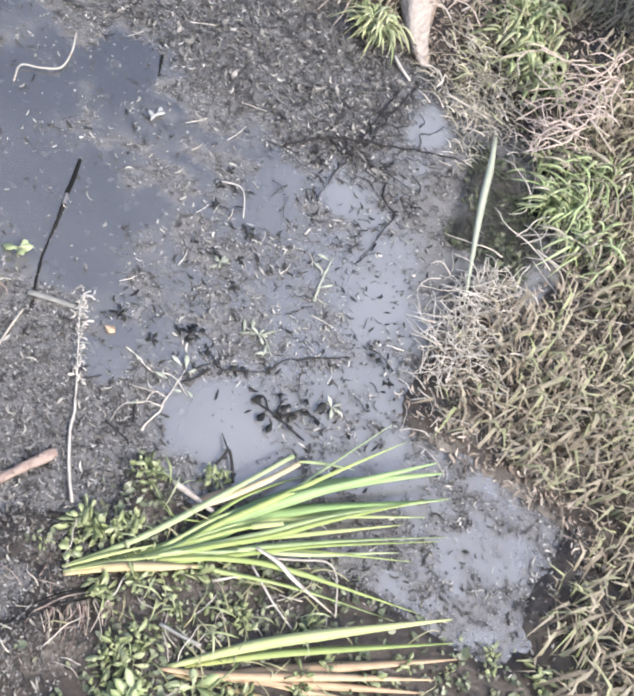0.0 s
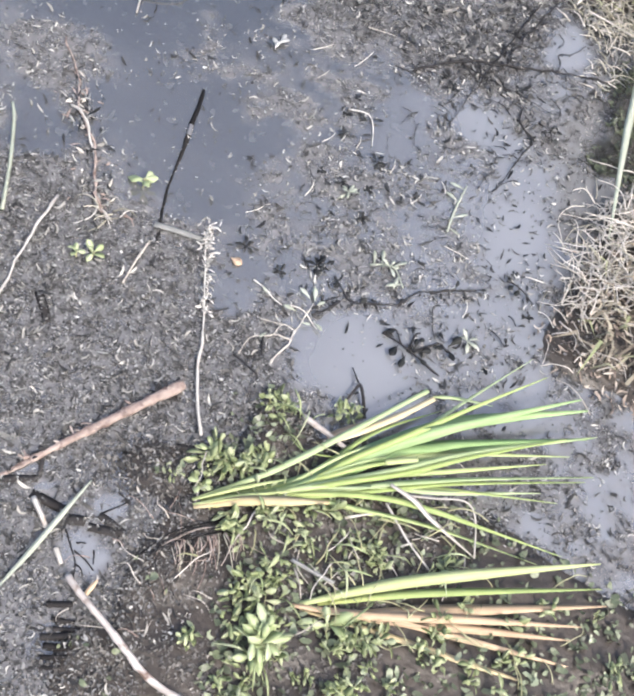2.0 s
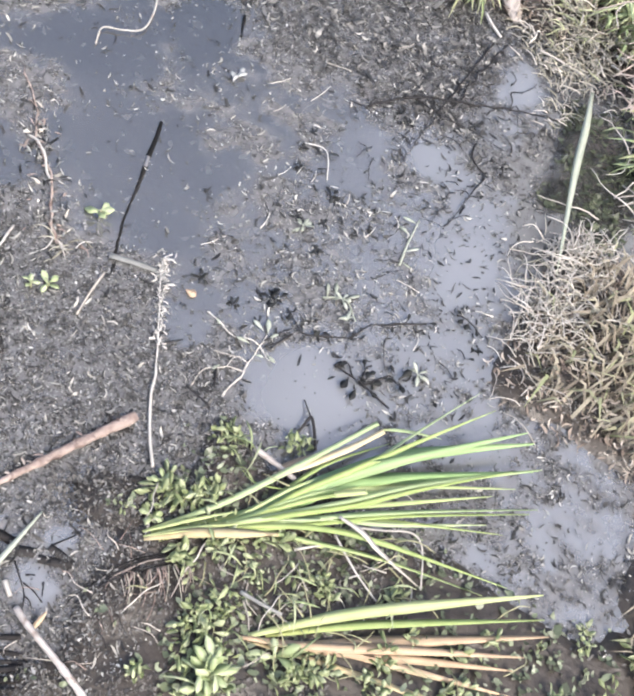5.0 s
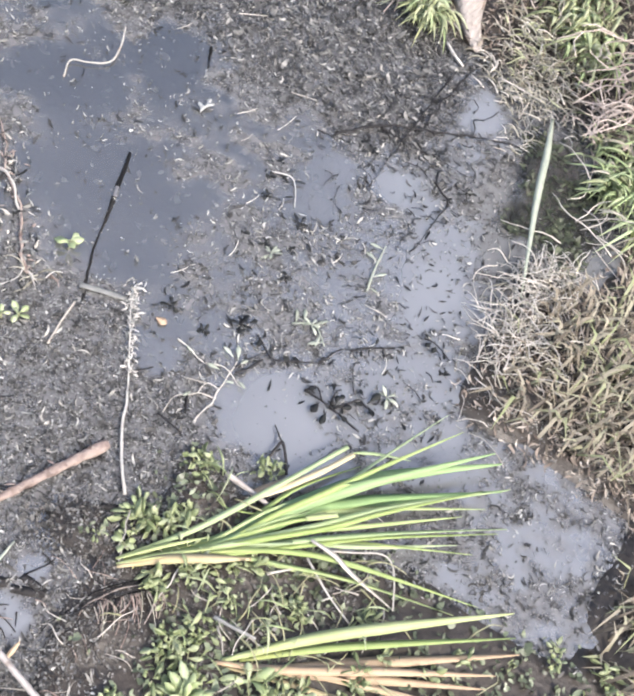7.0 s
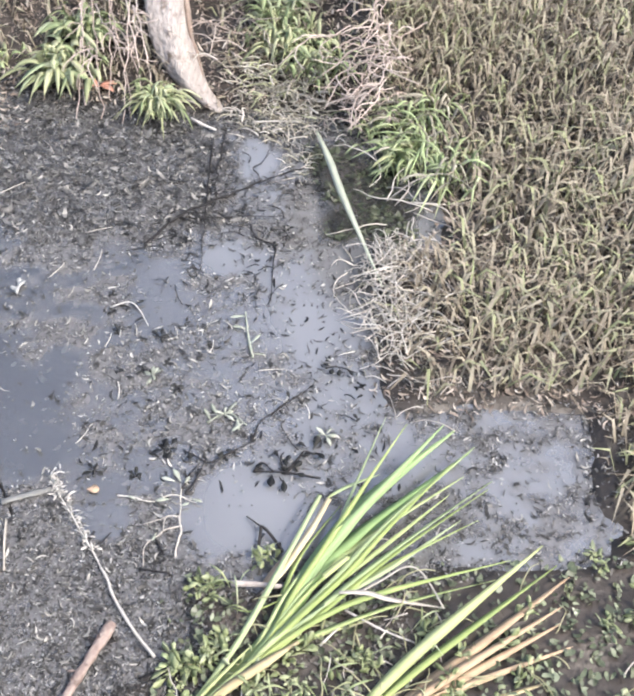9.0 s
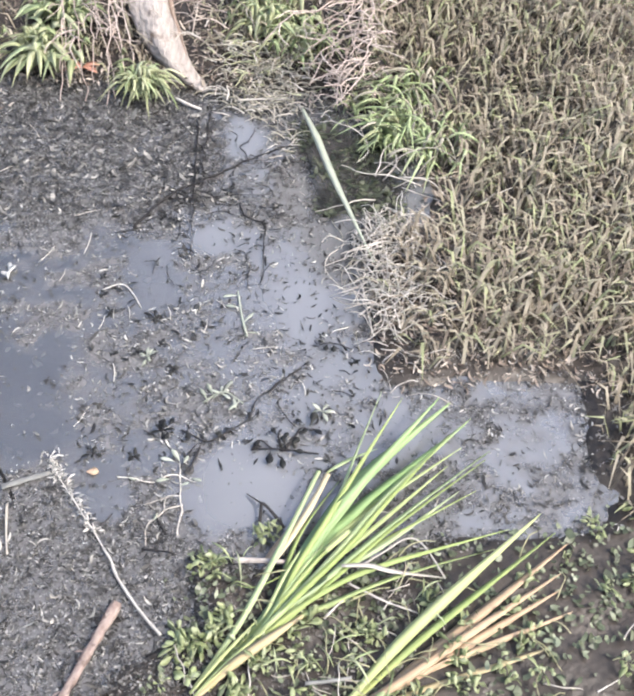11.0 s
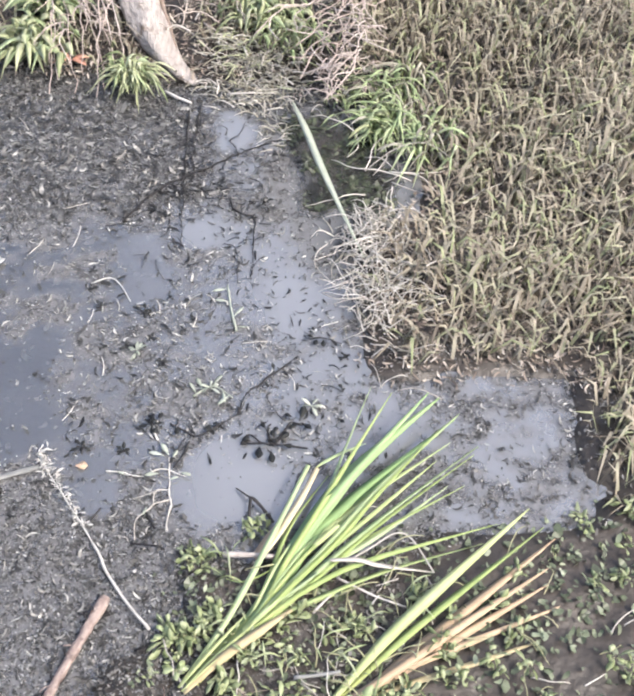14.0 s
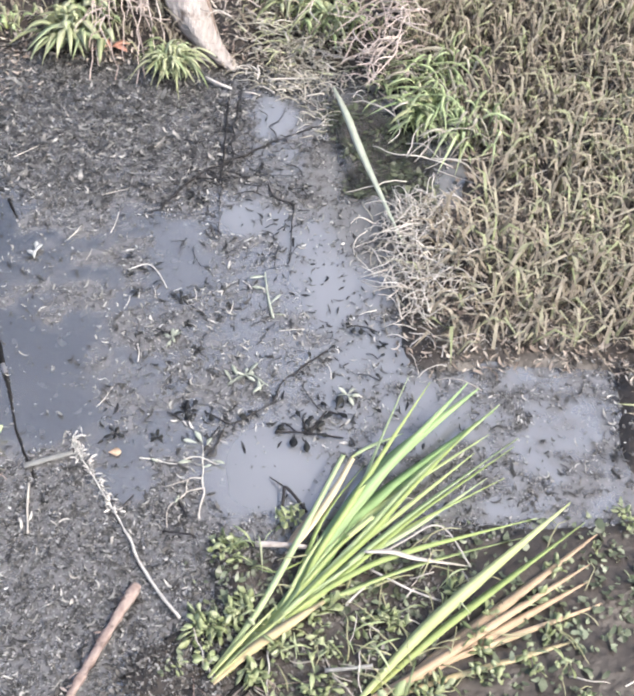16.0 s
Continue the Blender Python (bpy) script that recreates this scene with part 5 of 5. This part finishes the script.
# ---- the far bank ----
LOG = [(0, 0, 0.008), (-0.079, 0.078, 0.035), (-0.127, 0.151, 0.07), (-0.158, 0.234, 0.1), (-0.187, 0.334, 0.13), (-0.222, 0.6, 0.21)]


def driftwood():
    """A pale split log that slopes from the bank into the water, with a strip of bark left along it."""
    ob = thing("driftwood_log", (0.049, 2.757, 0.0), "pale weathered split log sloping into the water", "log")
    line = curve_points(LOG, 10)
    n, sides, verts, faces = len(line), 22, [], []
    for k, p in enumerate(line):
        way = (line[min(k + 1, n - 1)] - line[max(k - 1, 0)]).normalized()
        side = way.cross(Vector((0, 0, 1))).normalized()
        up = side.cross(way)
        u = k / (n - 1)
        rad = 0.013 + 0.058 * min(1, u * 1.75) ** 0.75
        for s in range(sides):
            a = math.tau * s / sides
            w = rad * (1 + 0.13 * math.sin(3 * a + 5 * u) + 0.09 * noise.noise((4 * math.cos(a), 4 * math.sin(a), 5 * u)) + 0.06 * noise.noise((14 * math.cos(a), 14 * math.sin(a), 3 * u)))
            verts.append(p + side * math.cos(a) * w + up * math.sin(a) * w * 0.6)
    for k in range(n - 1):
        for s in range(sides):
            s2 = (s + 1) % sides
            faces.append((k * sides + s, k * sides + s2, (k + 1) * sides + s2, (k + 1) * sides + s))
    faces += [tuple(reversed(range(sides))), tuple(range((n - 1) * sides, n * sides))]
    part("wood", mesh_from("wood", verts, faces, DRIFT), ob)
    part("bark", tube("bark", [(-0.066, 0.13, 0.06), (-0.09, 0.22, 0.098), (-0.117, 0.33, 0.13), (-0.15, 0.58, 0.215)], 0.005, 0.013, DRIFT_BARK, steps=6, sides=9, rough=0.2, seed=31), ob, "strip of dark brown bark")


driftwood()


def tuft(x, y, seed, leaves, length, width, mats, label, spread=1.0, lean=(0.0, 0.0), name="grass_tuft", area=0.03):
    """A tuft of leaves that arch out from roots close together."""
    ob = thing(name, afloat(x, y, -0.004), label, "grass")
    r = random.Random(seed)
    for k in range(leaves):
        a, l = k * 2.4 + r.uniform(-0.6, 0.6), length * r.uniform(0.45, 1.2)
        out = spread * r.uniform(0.15, 1.1)
        w = Vector((math.cos(a) * out + lean[0], math.sin(a) * out + lean[1], 0))
        root = Vector((r.gauss(0, area), r.gauss(0, area), r.uniform(0, 0.03)))
        side = Vector((-w.y, w.x, 0)) * r.uniform(-0.25, 0.25) * l
        pts = [root, root + w * l * 0.35 + side * 0.4 + Vector((0, 0, l * 0.42)), root + w * l * 0.72 + side * 0.8 + Vector((0, 0, l * (0.6 - 0.25 * out))), root + w * l * 1.05 + side + Vector((0, 0, l * (0.6 - 0.5 * out)))]
        part("leaf", blade("leaf", pts, width * r.uniform(0.6, 1.25), r.choice(mats), steps=3, base=0.45, twist=r.uniform(-60, 60)), ob)
    return ob


tuft(-0.49, 2.93, 61, 130, 0.15, 0.02, (TUFT_PALE, TUFT, TUFT_PALE), "broad-leaved bright green plant on the muddy bank", lean=(-0.1, -0.2), name="broad_leaved_plant", area=0.04)
tuft(-0.45, 3.1, 62, 100, 0.14, 0.019, (TUFT, TUFT_PALE, TUFT), "broad-leaved green plant on the muddy bank", lean=(0, -0.2), name="broad_leaved_plant", area=0.04)
tuft(-0.165, 2.76, 63, 150, 0.13, 0.01, (TUFT, TUFT_PALE, TUFT_PALE), "spiky yellow-green tuft beside the driftwood", lean=(0, -0.1), area=0.024)
tuft(0.27, 3.05, 64, 130, 0.14, 0.012, (TUFT, TUFT_PALE, TUFT_PALE), "yellow-green grass tuft on the bank", area=0.05)
tuft(0.38, 2.96, 65, 120, 0.13, 0.011, (TUFT, TUFT_PALE, BLADE_GREY), "yellow-green grass tuft on the bank", area=0.05)
tuft(0.24, 3.2, 66, 90, 0.15, 0.013, (TUFT, TUFT_PALE), "yellow-green grass tuft on the bank", area=0.05)
tuft(0.73, 2.56, 67, 110, 0.16, 0.009, (TUFT, BLADE_GREY, HAY), "dense green grass clump overhanging dark water", lean=(-0.2, 0), area=0.05)
tuft(0.8, 2.4, 68, 70, 0.18, 0.009, (TUFT, BLADE_GREY, HAY), "dense green grass clump overhanging dark water", lean=(-0.2, 0), area=0.05)
tuft(0.66, 2.5, 169, 90, 0.12, 0.012, (TUFT, TUFT_PALE, TUFT), "leafy green clump overhanging dark water", lean=(-0.2, 0), area=0.045)
tuft(0.56, 2.66, 170, 60, 0.09, 0.01, (TUFT, TUFT_PALE, HAY), "small green clump on the shore above dark water", area=0.03)
tuft(0.76, 2.7, 69, 70, 0.18, 0.009, (TUFT, BLADE_GREY, HAY), "dense green grass clump overhanging dark water", lean=(-0.2, 0), area=0.05)
tuft(-0.73, 2.96, 70, 24, 0.08, 0.014, (TUFT_PALE, BLADE_GREY), "small pale plant on the muddy bank", name="small_plant")


rng = random.Random(44)
for x, y in ((0.1, 0.94), (0.2, 0.72), (0.33, 0.7), (0.5, 0.82), (0.14, 0.78), (0.42, 0.6), (0.25, 0.6), (0.55, 0.7), (0.3, 0.46)):
    tuft(x, y, int(x * 1000), 6, 0.08, 0.004, (WEED, WEED, TUFT), "few thin pale green grass blades among weed", spread=1.1, name="thin_grass_tuft", area=0.02)


def tangle(name, x, y, seed, count, reach, length, thick, mat, height, label, category, lean=0.0, branchy=False, flat=1.0):
    """A loose heap of dry stalks, each one a part."""
    ob = thing(name, afloat(x, y, 0.0), label, category)
    r = random.Random(seed)
    for k in range(count):
        px, py, a, l = r.gauss(0, reach[0]), r.gauss(0, reach[1]), r.uniform(0, math.tau) if not lean else lean + r.gauss(0, 0.28), length * r.uniform(0.5, 1.3)
        g = float(ground_height(np.float64(x + px), np.float64(y + py)))
        z = max(g, 0) - max(float(ground_height(np.float64(x), np.float64(y))), 0) + r.uniform(0.002, height)
        bow, rise = r.uniform(-0.17, 0.17) * l, r.uniform(0.0, 0.25) * l * flat
        c, s = math.cos(a), math.sin(a)
        pts = [(px, py, z), (px + c * l * 0.35 - s * bow * 0.7, py + s * l * 0.35 + c * bow * 0.7, z + rise), (px + c * l * 0.7 - s * bow, py + s * l * 0.7 + c * bow, z + rise), (px + c * l, py + s * l, z + rise * 0.3)]
        st = part("stalk", tube("stalk", pts, thick * r.uniform(0.7, 1.3), thick * 0.5, mat if not isinstance(mat, tuple) else r.choice(mat), steps=4, sides=5, seed=seed + k, wobble=0.009), ob)
        if branchy:
            for j in range(2):
                q, b, m = Vector(pts[1 + j]), a + r.choice((-1, 1)) * r.uniform(0.5, 1.1), l * r.uniform(0.25, 0.5)
                part("side_twig", tube("side_twig", [q, q + Vector((math.cos(b) * m * 0.5, math.sin(b) * m * 0.5, r.uniform(0, 0.02))), q + Vector((math.cos(b + 0.3) * m, math.sin(b + 0.3) * m, r.uniform(-0.01, 0.03)))], thick * 0.7, thick * 0.4, mat, steps=2, sides=5, seed=j), st)
    return ob


tangle("straw_heap", 0.55, 1.78, 71, 230, (0.06, 0.13), 0.1, 0.0016, (HAY, STRAW, PALE_STICK, PALE_STICK, STRAW), 0.04, "tangle of pale dry straw on the shore", "straw")
tangle("straw_heap", 0.56, 1.98, 72, 110, (0.05, 0.05), 0.09, 0.0019, (STRAW, PALE_STICK, STRAW), 0.035, "tangle of pale dry straw on the shore", "straw")
tangle("straw_heap", 0.24, 2.9, 73, 240, (0.1, 0.09), 0.07, 0.0028, (HAY, HAY, STRAW, TUFT_PALE), 0.05, "heap of faded grass and straw on the bank", "straw")
tangle("straw_heap", 0.28, 2.78, 82, 190, (0.09, 0.06), 0.06, 0.0024, (HAY, STRAW, HAY), 0.04, "bleached straw scraps heaped on the shore", "straw")
tangle("straw_heap", 0.27, 2.7, 74, 120, (0.08, 0.05), 0.06, 0.0022, (HAY, DULL_REED, STRAW), 0.02, "thin straw scraps along the water's edge", "straw")
tangle("dead_bramble", 0.56, 2.86, 75, 26, (0.06, 0.07), 0.24, 0.0034, VINE, 0.26, "tall tangle of dead pinkish brown twigs on the bank", "twigs", lean=-1.9, branchy=True)
tangle("dead_bramble", 0.52, 2.72, 88, 22, (0.06, 0.06), 0.14, 0.003, VINE, 0.2, "tangle of dead pinkish brown twigs on the bank", "twigs", branchy=True)
tangle("straw_heap", 0.3, 2.53, 89, 60, (0.025, 0.06), 0.05, 0.0019, (DULL_REED, HAY, STRAW), 0.012, "grey straw scraps washed up on the water", "straw")
tangle("dead_bramble", -0.31, 3.12, 76, 18, (0.06, 0.06), 0.2, 0.003, VINE, 0.1, "dead pinkish brown twigs hanging over the bank", "twigs", lean=-1.35, branchy=True)
vines = thing("hanging_vines", (-0.34, 3.1, 0.04), "long thin pinkish dead vines hanging over the bank", "twigs")
r = random.Random(87)
for k in range(8):
    x, e, top, low = r.uniform(-0.13, 0.09), r.gauss(0.06, 0.05), r.uniform(0.1, 0.24), r.uniform(-0.5, -0.22)
    part("vine", tube("vine", [(x, 0.12, top), (x + 0.3 * e, 0.0, top + 0.03), (x + 0.7 * e, 0.5 * low, 0.6 * top), (x + e, low, -0.02)], 0.003, 0.0017, VINE, steps=6, sides=5, rough=0.2, seed=870 + k, wobble=0.012), vines)
tangle("dead_bramble", 0.1, 3.1, 77, 14, (0.14, 0.1), 0.2, 0.0026, TWIG, 0.06, "dead brown twigs on the bank", "twigs", branchy=True)


def bush(x, y, seed, height, wide, leaves):
    """An unseen thicket, added so that its mirror image darkens the pool: arching stems and many small leaves."""
    r, rng = random.Random(seed), np.random.default_rng(seed)
    ob = thing("unseen_bramble", afloat(x, y, -0.02), "unseen dull green bramble thicket added to darken the pool", "bush")
    tops = []
    for k in range(30):
        a, l = k * 2.4 + r.uniform(-0.4, 0.4), wide * r.uniform(0.3, 1.0)
        top = Vector((math.cos(a) * l, math.sin(a) * l, height * r.uniform(0.55, 1.0)))
        pts = [Vector((r.gauss(0, 0.04), r.gauss(0, 0.04), 0)), Vector((top.x * 0.25, top.y * 0.25, top.z * 0.6)), Vector((top.x * 0.7, top.y * 0.7, top.z)), top * 1.05 - Vector((0, 0, 0.06))]
        part("stem", tube("stem", pts, 0.005, 0.002, TWIG, steps=5, sides=5, seed=k, wobble=0.01), ob)
        tops += [p for p in curve_points(pts, 4) if p.z > 0.3 * height]
    n = leaves // len(tops)
    c = np.concatenate([np.array(p)[None] + rng.normal(0, 0.05, (n, 3)) for p in tops])
    k = len(c)
    d, e = rng.normal(0, 1, (k, 3)), rng.normal(0, 1, (k, 3))
    d /= np.linalg.norm(d, axis=1)[:, None]
    e = np.cross(d, e)
    e /= np.linalg.norm(e, axis=1)[:, None]
    l = rng.uniform(0.02, 0.045, k)[:, None]
    v = np.stack([c, c + d * l * 0.5 + e * l * 0.3, c + d * l, c + d * l * 0.5 - e * l * 0.3], 1)
    q = 4 * np.arange(k)[:, None]
    part("foliage", mesh_from("foliage", v.reshape(-1, 3), np.concatenate([q + [0, 1, 2], q + [0, 2, 3]]), BUSH_LEAF), ob, "many small dull green leaves")


bush(0.74, 3.25, 85, 1.05, 0.3, 5000)
bush(0.62, 3.6, 86, 1.3, 0.3, 12000)
tangle("thin_stalks", 0.64, 2.3, 78, 20, (0.1, 0.14), 0.22, 0.0022, (STRAW, STRAW), 0.05, "thin stalks leaning over dark water", "stalks")
brush = thing("root_brush", afloat(0.04, 0.585, 0.006), "brown roots combed down from a fallen stem on mud", "roots")
part("stem", tube("stem", [(-0.04, -0.06, 0.004), (0.0, 0.0, 0.01), (0.045, 0.06, 0.016), (0.085, 0.085, 0.014)], 0.0019, 0.0014, SHADE_TWIG, steps=6, sides=6, rough=0.2, seed=780, wobble=0.006), brush)
r = random.Random(781)
for k in range(34):
    u, l, e = r.random(), r.uniform(0.03, 0.075), r.gauss(0, 0.3)
    x, y, c, d = -0.01 + 0.095 * u, -0.01 + 0.095 * u, math.cos(-0.92 + e), math.sin(-0.92 + e)
    part("root", tube("root", [(x, y, 0.012), (x + 0.5 * l * c + 0.003, y + 0.5 * l * d, 0.014), (x + l * c, y + l * d, 0.003)], 0.0013, 0.0008, r.choice((BARK, TWIG, HAY, SHADE_TWIG, BARK)), steps=4, sides=5, rough=0.2, seed=790 + k, wobble=0.004), brush)
tangle("root_mat", 0.03, 0.52, 79, 50, (0.06, 0.07), 0.06, 0.0011, (SHADE_TWIG, SHADE_TWIG, BARK, STRAW), 0.012, "matted brown roots and dead grass on mud", "roots")
tangle("root_tuft", -0.525, 1.15, 90, 16, (0.022, 0.014), 0.05, 0.0019, (PALE_STICK, HAY, BARK), 0.008, "tuft of curled bleached roots in the litter", "roots")
tangle("straw_heap", 0.42, 0.75, 80, 90, (0.2, 0.12), 0.08, 0.0018, (STRAW, WEED_STEM, WEED_STEM), 0.03, "thin dry stems among the weed", "straw")

fallen = thing("orange_leaf", afloat(-0.372, 2.855, 0.02), "curled orange-red fallen leaf on dark mud", "leaf")
for k, a in enumerate((15, 140, 200, 330)):
    part("lobe", leaf("lobe", 0.062, 0.026, ORANGE, curl=0.5), fallen, at=pose(0, 0, 0.004, 0, -12, a))
yellow = thing("yellow_leaf", (-0.24, 1.23, 0.005), "small round yellow-orange leaf afloat", "leaf")
part("blade", leaf("blade", 0.03, 0.024, material("yellow_leaf", [(0.36, 0.24, 0.15), (0.46, 0.34, 0.24)], 0.5, 80), curl=0.1), yellow)
white = thing("white_petal_sprig", (-0.5, 1.87, 0.003), "white bleached sprig afloat among leaf scraps", "weed")
for k, (a, d) in enumerate(((100, 0.0), (80, 0.02), (140, 0.01), (60, 0.028), (95, 0.035))):
    part("leaf", leaf("leaf", 0.03, 0.014, LITTER_PALE, curl=0.4), white, at=Matrix.Translation((0, d, 0.004)) @ pose(0, 0, 0, 0, -14, a))


def grass_field():
    """Low grass and dead stalks over the bank, past counting."""
    rng = np.random.default_rng(12)
    n = 150000
    x, y = rng.normal(0.5, 2.6, n), rng.normal(2.2, 2.4, n)
    f = np.maximum(np.maximum(far_bank(x, y), -0.14 - y + 0.08 * wave(x, y, 5.0, 0.4)), np.minimum(x - 1.2, near_bank(x, y)))
    bare = soft(0.1 - np.abs(x + 0.02 - 0.1 * (3 - y)), 0.08) * (y < 3.35) * (y > 2)
    ok = (f > 0.06) & (rng.uniform(0, 1, n) < np.clip(f * 4 + 0.2 * wave(x, y, 14.0), 0.1, 0.95) * (1 - bare) * np.where((x < 0.6) & (y < 3.3) & (y > 0), 0.22, 1))
    x, y = x[ok], y[ok]
    k = len(x)
    z = ground_height(x, y)
    a, l, w = rng.uniform(0, math.tau, k), rng.uniform(0.05, 0.16, k), rng.uniform(0.002, 0.005, k)
    o = rng.uniform(0.3, 1.1, k)
    d, s = np.stack([np.cos(a), np.sin(a), 0 * a], -1), np.stack([-np.sin(a), np.cos(a), 0 * a], -1)
    up = np.array([0, 0, 1.0])
    root = np.stack([x, y, z - 0.003], -1)
    mid = root + d * (o * l * 0.4)[:, None] + up * (l * 0.55)[:, None]
    tip = root + d * (o * l)[:, None] + up * (l * (0.75 - 0.45 * o))[:, None]
    v = np.stack([root - s * w[:, None], root + s * w[:, None], mid - s * w[:, None], mid + s * w[:, None], tip], 1)
    q = 5 * np.arange(k)[:, None]
    faces = np.concatenate([q + [0, 1, 3], q + [0, 3, 2], q + [2, 3, 4]])
    tagged(new("bank_grass", mesh_from("bank_grass", v.reshape(-1, 3), faces, GRASS)), "short dry and green grass over the bank", "grass", kind="stuff")


grass_field()
